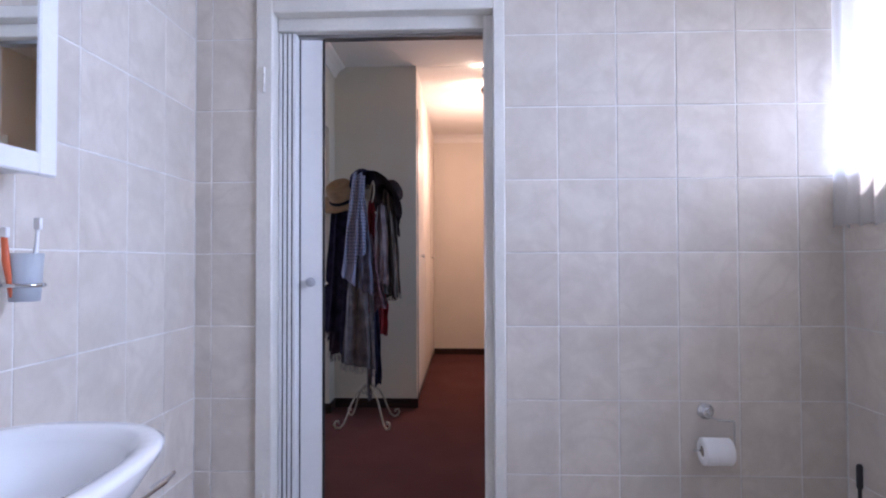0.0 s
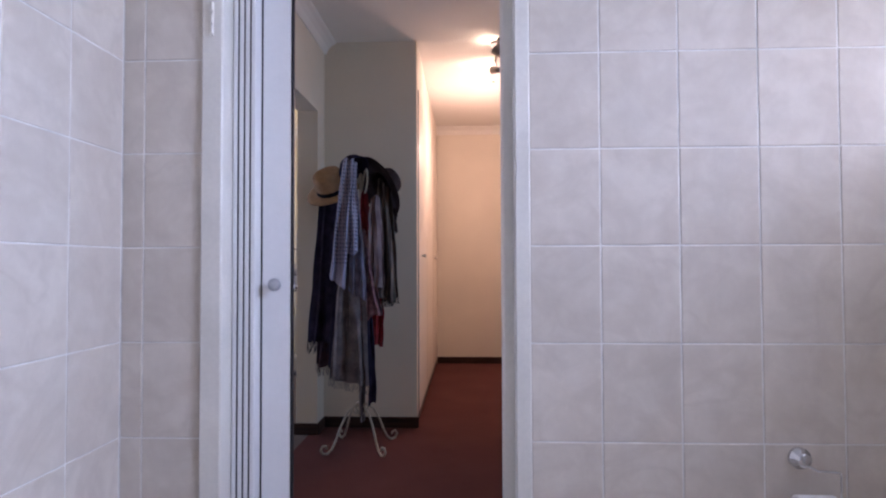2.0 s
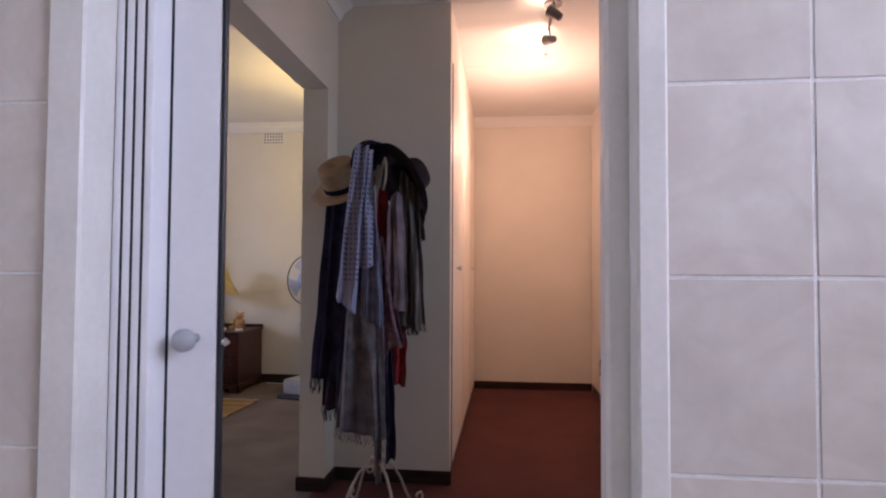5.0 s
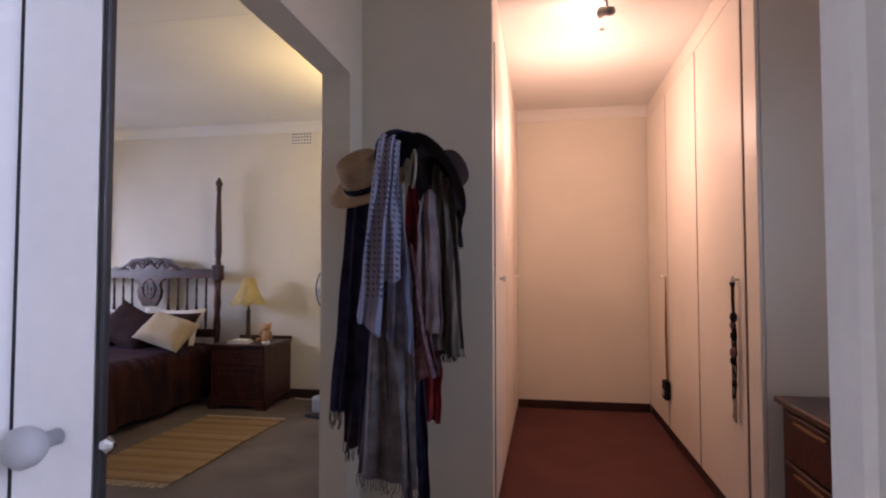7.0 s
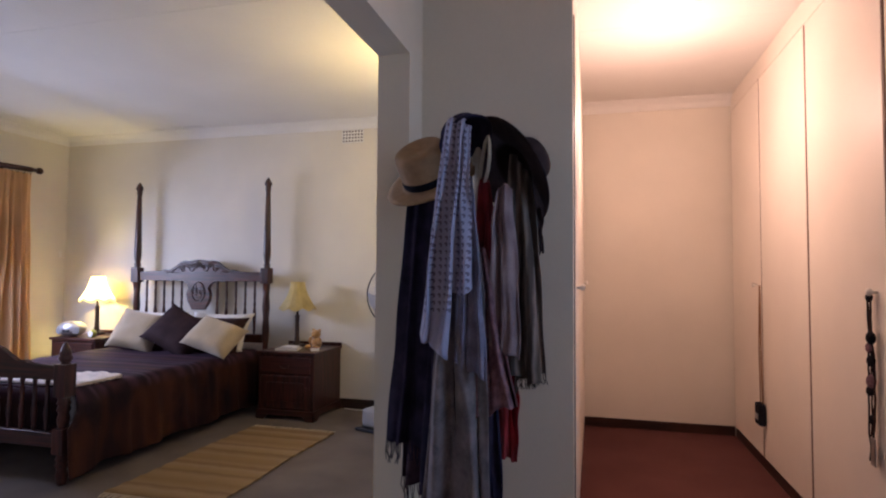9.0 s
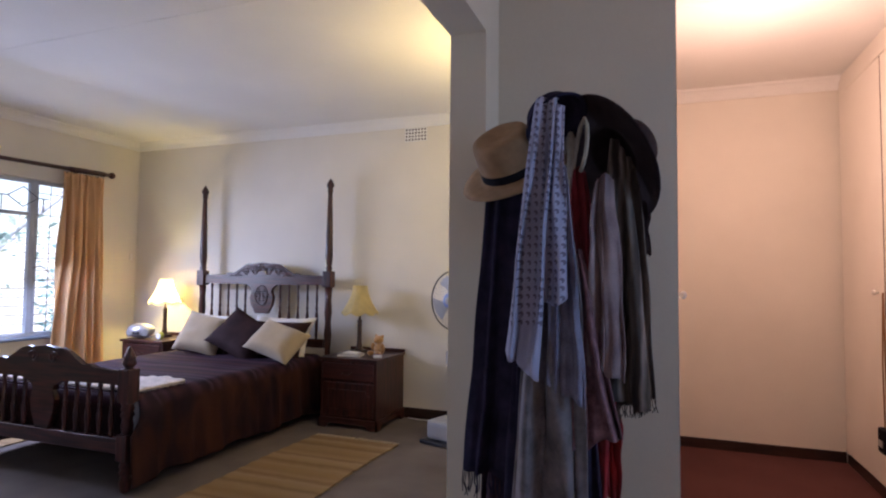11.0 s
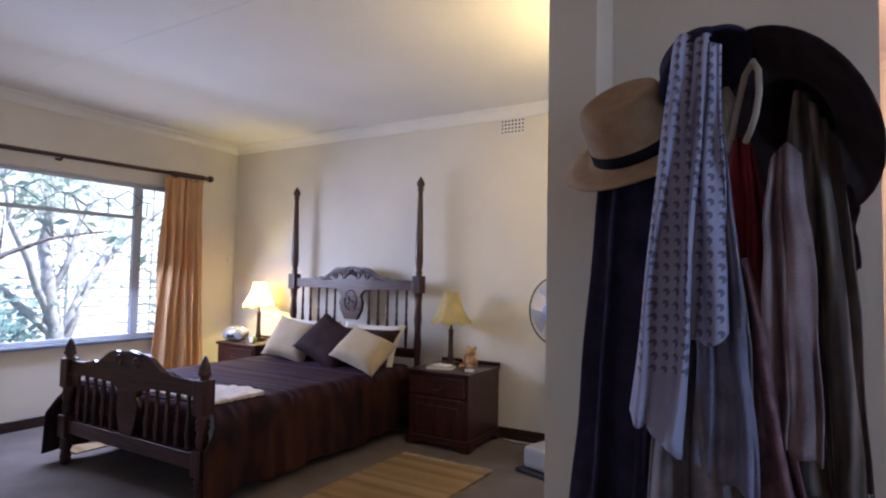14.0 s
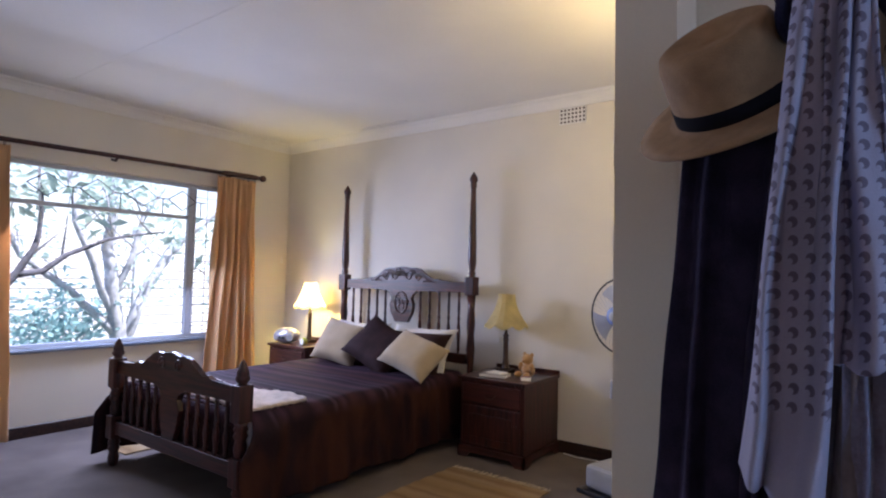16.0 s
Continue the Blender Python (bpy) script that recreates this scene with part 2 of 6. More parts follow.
# Stripes of the top have sky light mixed in: purpler and brighter.
M_SPREAD = banded("striped_bedspread", [(0.0, (0.018, 0.008, 0.014)), (0.10, (0.052, 0.022, 0.034)), (0.18, (0.060, 0.026, 0.038)), (0.26, (0.022, 0.010, 0.018)), (0.36, (0.014, 0.007, 0.013)), (0.42, (0.060, 0.036, 0.056)), (0.47, (0.016, 0.008, 0.014)), (0.58, (0.056, 0.026, 0.044)), (0.66, (0.018, 0.009, 0.016)), (0.76, (0.050, 0.018, 0.022)), (0.88, (0.030, 0.012, 0.018)), (1.0, (0.018, 0.008, 0.014))], 1, 0.46, 0.75, spec=0.12)


def bordered(m, low, high):
    """A border of large soft rust and plum blocks, woven into a cloth on the drop below the top."""
    n, l = m.node_tree.nodes, m.node_tree.links
    base = n["Principled BSDF"].inputs["Base Color"].links[0].from_socket
    geo, mp, big, ramp = n.new("ShaderNodeTexCoord"), n.new("ShaderNodeMapping"), n.new("ShaderNodeTexNoise"), n.new("ShaderNodeValToRGB")
    mp.inputs["Scale"].default_value = (1.0, 3.4, 1.5)
    l.new(geo.outputs["Object"], mp.inputs["Vector"])
    l.new(mp.outputs[0], big.inputs["Vector"])
    big.inputs["Scale"].default_value, big.inputs["Detail"].default_value, big.inputs["Distortion"].default_value = 1.5, 3.0, 0.5
    ramp.color_ramp.elements.new(0.5)
    for e, (p, c) in zip(ramp.color_ramp.elements, ((0.36, (0.013, 0.006, 0.009)), (0.5, (0.030, 0.011, 0.009)), (0.70, (0.056, 0.019, 0.011)))):
        e.position, e.color = p, (*c, 1)
    l.new(big.outputs["Fac"], ramp.inputs["Fac"])
    sep, rng_n, mix = n.new("ShaderNodeSeparateXYZ"), n.new("ShaderNodeMapRange"), n.new("ShaderNodeMix")
    l.new(geo.outputs["Object"], sep.inputs[0])
    rng_n.inputs["From Min"].default_value, rng_n.inputs["From Max"].default_value = low, high
    l.new(sep.outputs[2], rng_n.inputs["Value"])
    mix.data_type = "RGBA"
    l.new(rng_n.outputs[0], mix.inputs["Factor"])
    l.new(ramp.outputs["Color"], mix.inputs["A"])
    l.new(base, mix.inputs["B"])
    l.new(mix.outputs["Result"], n["Principled BSDF"].inputs["Base Color"])


bordered(M_SPREAD, 0.46, 0.53)
M_FUR = material("pale_fluffy_throw", (0.62, 0.52, 0.46), 0.95, var=0.15, scale=14, fine=120, bump=0.9, sheen=0.4)
M_RUG = banded("striped_woven_rug", [(0.0, (0.26, 0.165, 0.080)), (0.16, (0.29, 0.195, 0.105)), (0.30, (0.20, 0.120, 0.056)), (0.38, (0.27, 0.175, 0.086)), (0.55, (0.31, 0.215, 0.125)), (0.66, (0.21, 0.125, 0.062)), (0.74, (0.28, 0.185, 0.098)), (0.9, (0.24, 0.150, 0.072)), (1.0, (0.26, 0.165, 0.080))], 1, 0.42, warp=0.12, fine=180, bump=0.7)
M_RACK = material("cream_wrought_iron", (0.46, 0.41, 0.32), 0.5, var=0.15, scale=20, bump=0.1)
M_STRAW = material("tan_straw_hat", (0.37, 0.23, 0.125), 0.85, var=0.10, scale=30, fine=380, bump=0.5)
M_BAND = material("black_hat_band", (0.012, 0.011, 0.016), 0.9, fine=300, bump=0.2, spec=0.12)
M_DARKHAT = material("dark_brown_felt", (0.040, 0.026, 0.028), 0.9, var=0.2, scale=20, fine=260, bump=0.4, spec=0.15)
M_NAVY = material("navy_wool", (0.034, 0.029, 0.058), 0.95, var=0.25, scale=14, fine=320, bump=0.5, spec=0.1)
M_PLUMWOOL = material("plum_wool", (0.070, 0.040, 0.052), 0.95, var=0.25, scale=14, fine=320, bump=0.5, spec=0.1)
M_GREYSCARF = material("grey_green_cotton", (0.19, 0.16, 0.175), 0.9, scale=13, fine=70, bump=0.3, sheen=0.1, tint=(0.085, 0.082, 0.088))
M_BLUESCARF = material("slate_blue_cotton", (0.18, 0.18, 0.27), 0.9, scale=12, fine=200, bump=0.3, sheen=0.1, tint=(0.085, 0.085, 0.125))
M_MAUVE = material("mauve_cotton", (0.22, 0.115, 0.135), 0.9, scale=34, fine=120, bump=0.3, tint=(0.10, 0.045, 0.055))
M_REDCLOTH = material("red_cotton", (0.34, 0.018, 0.024), 0.85, var=0.2, scale=16, fine=260, bump=0.3)
M_DARKRED = material("dark_red_cotton", (0.23, 0.014, 0.022), 0.85, var=0.2, scale=16, fine=260, bump=0.3)
M_OLIVE = banded("olive_striped_scarf", [(0.0, (0.055, 0.045, 0.036)), (0.22, (0.15, 0.125, 0.108)), (0.40, (0.060, 0.047, 0.042)), (0.62, (0.045, 0.036, 0.034)), (0.78, (0.19, 0.16, 0.148)), (1.0, (0.055, 0.045, 0.036))], 0, 0.058, warp=0.5)
M_LILAC = material("lilac_printed_cotton", (0.31, 0.31, 0.43), 0.9, var=0.06, scale=10, fine=300, bump=0.2)
M_LILAC_PLAIN = material("pale_pink_cotton", (0.27, 0.20, 0.205), 0.9, scale=9, fine=300, bump=0.2, tint=(0.13, 0.085, 0.095))
M_TAUPE = banded("taupe_crinkle", [(0.0, (0.065, 0.052, 0.046)), (0.4, (0.20, 0.17, 0.15)), (0.6, (0.075, 0.06, 0.053)), (1.0, (0.065, 0.052, 0.046))], 0, 0.045, warp=0.6)


def printed(m, spacing, ink, low):
    """Rows of small drop-shaped prints on a cloth, above a plain hem at the height low."""
    n, l = m.node_tree.nodes, m.node_tree.links
    base = n["Principled BSDF"].inputs["Base Color"].links[0].from_socket
    geo, sep = n.new("ShaderNodeTexCoord"), n.new("ShaderNodeSeparateXYZ")
    l.new(geo.outputs["Object"], sep.inputs[0])
    masks = []
    for shift, lo, hi in (((0.0, 0.0), 0.34, 0.28), ((0.17, 0.14), 0.15, 0.20)):
        comb, vor, rng_n = n.new("ShaderNodeCombineXYZ"), n.new("ShaderNodeTexVoronoi"), n.new("ShaderNodeMapRange")
        for axis, size, k in ((0, spacing * 0.8, 0), (2, spacing, 1)):
            mul = n.new("ShaderNodeMath")
            mul.operation = "MULTIPLY_ADD"
            mul.inputs[1].default_value, mul.inputs[2].default_value = 1 / size, shift[k]
            l.new(sep.outputs[axis], mul.inputs[0])
            l.new(mul.outputs[0], comb.inputs[k])
        vor.voronoi_dimensions = "2D"
        vor.inputs["Scale"].default_value, vor.inputs["Randomness"].default_value = 1.0, 0.15
        l.new(comb.outputs[0], vor.inputs["Vector"])
        rng_n.inputs["From Min"].default_value, rng_n.inputs["From Max"].default_value = lo, hi
        l.new(vor.outputs["Distance"], rng_n.inputs["Value"])
        masks.append(rng_n)
    mx = n.new("ShaderNodeMath")
    mx.operation = "MULTIPLY"
    l.new(masks[0].outputs[0], mx.inputs[0])
    l.new(masks[1].outputs[0], mx.inputs[1])
    hem, m2 = n.new("ShaderNodeMapRange"), n.new("ShaderNodeMath")
    hem.inputs["From Min"].default_value, hem.inputs["From Max"].default_value = low, low + 0.01
    l.new(sep.outputs[2], hem.inputs["Value"])
    m2.operation = "MULTIPLY"
    l.new(mx.outputs[0], m2.inputs[0])
    l.new(hem.outputs[0], m2.inputs[1])
    mix = n.new("ShaderNodeMix")
    mix.data_type = "RGBA"
    mix.inputs["B"].default_value = (*ink, 1)
    l.new(m2.outputs[0], mix.inputs["Factor"])
    l.new(base, mix.inputs["A"])
    l.new(mix.outputs["Result"], n["Principled BSDF"].inputs["Base Color"])


printed(M_LILAC, 0.0235, (0.12, 0.105, 0.155), 1.14)
M_SHADE_ON = material("lit_lampshade", (0.92, 0.80, 0.55), 0.8, var=0.04, transmit=0.75, fine=200)
M_SHADE = material("gold_lampshade", (0.80, 0.66, 0.33), 0.7, var=0.08, scale=12, transmit=0.55, fine=200)
M_BRAID = material("brown_braid", (0.20, 0.09, 0.03), 0.8)
M_LAMPWOOD = wood("lamp_base_wood", (0.02, 0.010, 0.007), (0.075, 0.036, 0.02), 0.35)
M_BEAR = material("golden_plush", (0.50, 0.27, 0.10), 0.95, var=0.15, scale=30, fine=300, bump=0.8, sheen=0.4)
M_PLASTIC = material("light_grey_plastic", (0.34, 0.34, 0.35), 0.35, var=0.05, bump=0.02)
M_SILVER = material("silver_plastic", (0.52, 0.51, 0.54), 0.3, 0.5, var=0.05, bump=0.02)
M_DKPLASTIC = material("dark_plastic", (0.02, 0.02, 0.024), 0.4, bump=0.02)
M_BLUEPLASTIC = material("blue_plastic", (0.16, 0.24, 0.50), 0.4, bump=0.02)
M_CAGE = material("black_wire", (0.02, 0.02, 0.022), 0.35, bump=0.0)
M_BOOK = material("book_cover", (0.45, 0.42, 0.44), 0.6, var=0.15)
M_BULB = glowing("bulb_glow", (1.0, 0.82, 0.6), 40)
M_BULB2 = glowing("bedside_bulb_glow", (1.0, 0.78, 0.45), 20)
# Bluish glare of the bright garden is put into wall, bark and leaf colours.
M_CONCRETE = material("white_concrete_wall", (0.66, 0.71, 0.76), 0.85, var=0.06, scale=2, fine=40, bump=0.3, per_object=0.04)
M_BARK = material("glare_bark", (0.46, 0.52, 0.60), 0.9, var=0.2, scale=9, fine=50, bump=0.6)
# Pale bark darkened: the house's shade on the near limb is in the colour.
M_SHADEBARK = material("shaded_bark", (0.12, 0.135, 0.18), 0.9, var=0.25, scale=9, fine=50, bump=0.6)
M_LEAF = material("glare_leaf", (0.50, 0.72, 0.66), 0.5, var=0.2, scale=2, bump=0.05, transmit=0.62, per_object=0.25)
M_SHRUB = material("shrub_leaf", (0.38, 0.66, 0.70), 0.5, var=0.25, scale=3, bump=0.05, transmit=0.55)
M_SOIL = material("garden_soil_and_grass", (0.17, 0.18, 0.12), 0.95, var=0.3, scale=1.2, fine=30, bump=0.6)
M_ORANGE = material("orange_plastic", (0.80, 0.16, 0.06), 0.4, bump=0.0)

# ---- mesh helpers ----


def link(name, bm, mat, parent=None, label="", smooth=False):
    me = bpy.data.meshes.new(name)
    bmesh.ops.recalc_face_normals(bm, faces=bm.faces)
    bm.to_mesh(me)
    bm.free()
    me.materials.append(mat)
    if smooth:
        for p in me.polygons:
            p.use_smooth = True
    ob = new(name, me)
    if parent:
        ob.parent = parent
    if label:
        tagged(ob, label)
    return ob


def part(name, bm, mat, parent, label="", smooth=False):
    return link(name, bm, mat, parent, label, smooth)


def thing(name, at, label, category, group="", turn=0.0):
    ob = new(name)
    ob.matrix_world = pose(*at, 0, 0, turn)
    return tagged(ob, label, category, group)


def structure(name, bm, mat, label=""):
    return tagged(link(name, bm, mat), label, kind="structure")


def box(x0, x1, y0, y1, z0, z1, bevel=0.0, bm=None, seg=1):
    bm = bm or bmesh.new()
    made = bmesh.ops.create_cube(bm, size=1)["verts"]
    for v in made:
        v.co = Vector(((x0 + x1) / 2 + v.co.x * (x1 - x0), (y0 + y1) / 2 + v.co.y * (y1 - y0), (z0 + z1) / 2 + v.co.z * (z1 - z0)))
    if bevel:
        edges = {e for v in made for e in v.link_edges}
        bmesh.ops.bevel(bm, geom=list(edges), offset=bevel, segments=seg, affect="EDGES", profile=0.6)
    return bm


def lathe(profile, seg=16, bm=None, at=(0, 0, 0), turn=None):
    """A turned shape from (radius, height) pairs, closed at both ends."""
    bm = bm or bmesh.new()
    rings = []
    for r, h in profile:
        ring = []
        for i in range(seg):
            a = 2 * math.pi * i / seg
            p = Vector((r * math.cos(a), r * math.sin(a), h))
            if turn:
                p = turn @ p
            ring.append(bm.verts.new(p + Vector(at)))
        rings.append(ring)
    for a, b in zip(rings, rings[1:]):
        for i in range(seg):
            bm.faces.new((a[i], a[(i + 1) % seg], b[(i + 1) % seg], b[i]))
    bm.faces.new(list(reversed(rings[0])))
    bm.faces.new(rings[-1])
    return bm


def tube(points, radius, seg=8, bm=None):
    """A rod along points; radius is a number or one for each point."""
    bm = bm or bmesh.new()
    pts = [Vector(p) for p in points]
    radii = radius if isinstance(radius, (list, tuple)) else [radius] * len(pts)
    rings, side = [], None
    for i, p in enumerate(pts):
        d = (pts[min(i + 1, len(pts) - 1)] - pts[max(i - 1, 0)]).normalized()
        if side is None:
            side = d.orthogonal().normalized()
        side = (side - d * side.dot(d)).normalized()
        other = d.cross(side)
        rings.append([bm.verts.new(p + radii[i] * (math.cos(2 * math.pi * k / seg) * side + math.sin(2 * math.pi * k / seg) * other)) for k in range(seg)])
    for a, b in zip(rings, rings[1:]):
        for k in range(seg):
            bm.faces.new((a[k], a[(k + 1) % seg], b[(k + 1) % seg], b[k]))
    bm.faces.new(list(reversed(rings[0])))
    bm.faces.new(rings[-1])
    return bm


def slab(outline, thick, axis="y", at=0.0, bm=None, bevel=0.0):
    """A board cut to an outline of (across, up) pairs, thick along its axis."""
    bm = bm or bmesh.new()
    front, back = [], []
    for u, w in outline:
        a, b = ((u, at, w), (u, at + thick, w)) if axis == "y" else ((at, u, w), (at + thick, u, w)) if axis == "x" else ((u, w, at), (u, w, at + thick))
        front.append(bm.verts.new(a))
        back.append(bm.verts.new(b))
    n = len(outline)
    faces = [bm.faces.new(front), bm.faces.new(list(reversed(back)))]
    for i in range(n):
        bm.faces.new((front[i], back[i], back[(i + 1) % n], front[(i + 1) % n]))
    if bevel:
        edges = {e for f in faces for e in f.edges}
        bmesh.ops.bevel(bm, geom=list(edges), offset=bevel, segments=2, affect="EDGES")
    return bm


def grid_cloth(fn, nu, nv, thick=0.004, bm=None):
    """A sheet of cloth: fn(u, v) gives its points, and it is closed into a thin solid."""
    bm = bm or bmesh.new()
    pts = [[Vector(fn(i / nu, j / nv)) for j in range(nv + 1)] for i in range(nu + 1)]
    sides = []
    nrm = [[None] * (nv + 1) for _ in range(nu + 1)]
    for i in range(nu + 1):
        for j in range(nv + 1):
            du = pts[min(i + 1, nu)][j] - pts[max(i - 1, 0)][j]
            dv = pts[i][min(j + 1, nv)] - pts[i][max(j - 1, 0)]
            c = du.cross(dv)
            nrm[i][j] = c.normalized() if c.length > 1e-9 else Vector((0, 1, 0))
    for s in (1, -1):
        sides.append([[bm.verts.new(pts[i][j] + nrm[i][j] * thick * 0.5 * s) for j in range(nv + 1)] for i in range(nu + 1)])
    a, b = sides
    for i in range(nu):
        for j in range(nv):
            bm.faces.new((a[i][j], a[i + 1][j], a[i + 1][j + 1], a[i][j + 1]))
            bm.faces.new((b[i][j], b[i][j + 1], b[i + 1][j + 1], b[i + 1][j]))
    for i in range(nu):
        bm.faces.new((a[i][0], b[i][0], b[i + 1][0], a[i + 1][0]))
        bm.faces.new((a[i][nv], a[i + 1][nv], b[i + 1][nv], b[i][nv]))
    for j in range(nv):
        bm.faces.new((a[0][j], a[0][j + 1], b[0][j + 1], b[0][j]))
        bm.faces.new((a[nu][j], b[nu][j], b[nu][j + 1], a[nu][j + 1]))
    return bm


def sphere(r, at=(0, 0, 0), squash=(1, 1, 1), bm=None, u=14, v=10):
    bm = bm or bmesh.new()
    made = bmesh.ops.create_uvsphere(bm, u_segments=u, v_segments=v, radius=r)["verts"]
    for p in made:
        p.co = Vector((p.co.x * squash[0] + at[0], p.co.y * squash[1] + at[1], p.co.z * squash[2] + at[2]))
    return bm


# ---- the plan ----
TILE_Y, HALL_S = 2.0, 2.14          # bathroom face and hall face of the door wall
BATH_W, BATH_E, BATH_S = -1.11, 1.362, -1.3
NIB_S, NIB_W, NIB_E = 4.2, -1.247, -1.105
CORNER_Y, PASS_W, PASS_E, FAR_Y = 4.38, -0.442, 0.725, 7.0
BED_W, BED_S = -6.0, 1.6
HALL_E = 1.42
CEIL = 2.74
D_L, D_R, D_T = -0.801, 0.054, 2.136   # the bathroom doorway
W_S, W_N, W_B, W_T = 4.36, 6.36, 0.66, 2.16   # the bedroom window

structure("floor_bathroom", box(BATH_W - 0.1, BATH_E + 0.1, BATH_S - 0.1, 2.07, -0.12, 0.0), M_BATHFLOOR, "pale tiled bathroom floor")
structure("floor_hall", box(-1.16, HALL_E + 0.1, 2.07, FAR_Y + 0.1, -0.12, 0.0), M_CARPET, "red-brown carpet in the hall and passage")
structure("floor_bedroom", box(BED_W - 0.1, -1.16, BED_S - 0.1, FAR_Y + 0.1, -0.12, 0.0), M_CARPET2, "taupe carpet in the bedroom")
structure("ceiling", box(BED_W - 0.22, HALL_E + 0.14, BATH_S - 0.14, FAR_Y + 0.2, CEIL, CEIL + 0.14), M_CEIL, "white painted board ceiling")
for n, (x0, x1, y0, y1) in enumerate([(PASS_W, PASS_E, 5.44, 5.475), (PASS_W - 0.66, HALL_E, 4.40, 4.435), (BED_W, NIB_W, 4.62, 4.655)]):
    structure("trim_ceiling_strip", box(x0, x1, y0, y1, CEIL - 0.0015, CEIL), M_CEIL, "flat cover strip over a ceiling joint")

structure("trim_ceiling_edge", box(-4.72, -4.16, 6.83, 6.872, CEIL - 0.006, CEIL, 0.001), M_CEIL, "short raised edge of ceiling board beside the cornice")

# walls
structure("wall_bathroom_west", box(BATH_W - 0.12, BATH_W - 0.0022, BATH_S - 0.12, HALL_S, 0, CEIL), M_GROUT, "tiled bathroom wall beside the basin")
structure("wall_bathroom_south", box(BATH_W - 0.12, BATH_E + 0.12, BATH_S - 0.12, BATH_S, 0, CEIL), M_TILE, "tiled bathroom wall behind")
bm = box(BATH_W - 0.0022, D_L - 0.03, TILE_Y + 0.0022, HALL_S, 0, CEIL)
box(D_R + 0.03, HALL_E + 0.12, TILE_Y + 0.0022, HALL_S, 0, CEIL, bm=bm)
box(D_L - 0.03, D_R + 0.03, TILE_Y + 0.0022, HALL_S, D_T + 0.03, CEIL, bm=bm)
box(BED_W, BATH_W - 0.12, HALL_S - 0.12, HALL_S, 0, CEIL, bm=bm)
structure("wall_door", bm, M_GROUT, "tiled wall with the bathroom doorway")
bm = box(D_R + 0.075, HALL_E, HALL_S, HALL_S + 0.006, 0, CEIL)
box(NIB_E, D_L - 0.075, HALL_S, HALL_S + 0.006, 0, CEIL, bm=bm)
structure("wall_hall_plaster", bm, M_HALL, "cream painted hall side of the door wall")
# bathroom window wall
BW_S, BW_N, BW_B, BW_T = 0.25, 1.975, 1.49, 2.55
bm = box(BATH_E + 0.0022, BATH_E + 0.2, BATH_S, BW_S, 0, CEIL)
box(BATH_E + 0.0022, BATH_E + 0.2, BW_N, TILE_Y + 0.0022, 0, CEIL, bm=bm)
box(BATH_E + 0.0022, BATH_E + 0.2, BW_S, BW_N, 0, BW_B, bm=bm)
box(BATH_E + 0.0022, BATH_E + 0.2, BW_S, BW_N, BW_T, CEIL, bm=bm)
structure("wall_bathroom_east", bm, M_GROUT, "tiled bathroom wall with a window")
# hall east wall, with an unseen window added so that daylight reaches the chest
HW_S, HW_N = 2.85, 3.85
bm = box(HALL_E, HALL_E + 0.12, HALL_S, HW_S, 0, CEIL)
box(HALL_E, HALL_E + 0.12, HW_N, CORNER_Y + 0.1, 0, CEIL, bm=bm)
box(HALL_E, HALL_E + 0.12, HW_S, HW_N, 0, 1.0, bm=bm)
box(HALL_E, HALL_E + 0.12, HW_S, HW_N, 2.1, CEIL, bm=bm)
structure("wall_hall_east", bm, M_HALL, "cream hall wall with an added, unseen window")
structure("wall_hall_recess", box(PASS_E + 0.02, HALL_E, CORNER_Y, CORNER_Y + 0.1, 0, CEIL), M_RECESS, "teal wall behind the chest of drawers, darkened for dim bluish light")
structure("trim_recess_panel", box(PASS_E + 0.02, HALL_E, CORNER_Y - 0.012, CORNER_Y, 0.08, 1.005, 0.003), M_HALL, "lower wall panel behind the chest of drawers")
# partition with the bedroom opening
bm = box(NIB_W, NIB_E, NIB_S, CORNER_Y, 0, CEIL)
box(NIB_W, NIB_E, HALL_S + 0.006, 2.45, 0, CEIL, bm=bm)
box(NIB_W, NIB_E, 2.45, NIB_S, 2.20, CEIL, bm=bm)
structure("wall_partition", bm, M_HALL, "cream partition with a wide opening to the bedroom")
structure("wall_corner", box(NIB_W, PASS_W, CORNER_Y, CORNER_Y + 0.06, 0, CEIL), M_HALL, "cream end wall behind the coat rack")
structure("wall_bedroom_east", box(NIB_W, NIB_E, CORNER_Y + 0.06, FAR_Y, 0, CEIL), M_WALL, "bedroom wall behind the passage cupboards")
structure("wall_far", box(BED_W - 0.2, HALL_E + 0.12, FAR_Y, FAR_Y + 0.2, 0, CEIL), M_WALL, "cream wall behind the bed and at the passage end")
structure("wall_passage_east", box(HALL_E, HALL_E + 0.12, CORNER_Y + 0.1, FAR_Y, 0, CEIL), M_WALL, "wall behind the passage cupboards")
structure("wall_bedroom_south", box(BED_W - 0.2, BATH_W - 0.12, BED_S - 0.12, BED_S, 0, CEIL), M_WALL, "plain bedroom wall")
bm = box(BED_W - 0.2, BED_W, BED_S, W_S, 0, CEIL)
box(BED_W - 0.2, BED_W, W_N, FAR_Y, 0, CEIL, bm=bm)
box(BED_W - 0.2, BED_W, W_S, W_N, 0, W_B, bm=bm)
box(BED_W - 0.2, BED_W, W_S, W_N, W_T, CEIL, bm=bm)
structure("wall_bedroom_west", bm, M_WALL, "cream bedroom wall with a wide window")


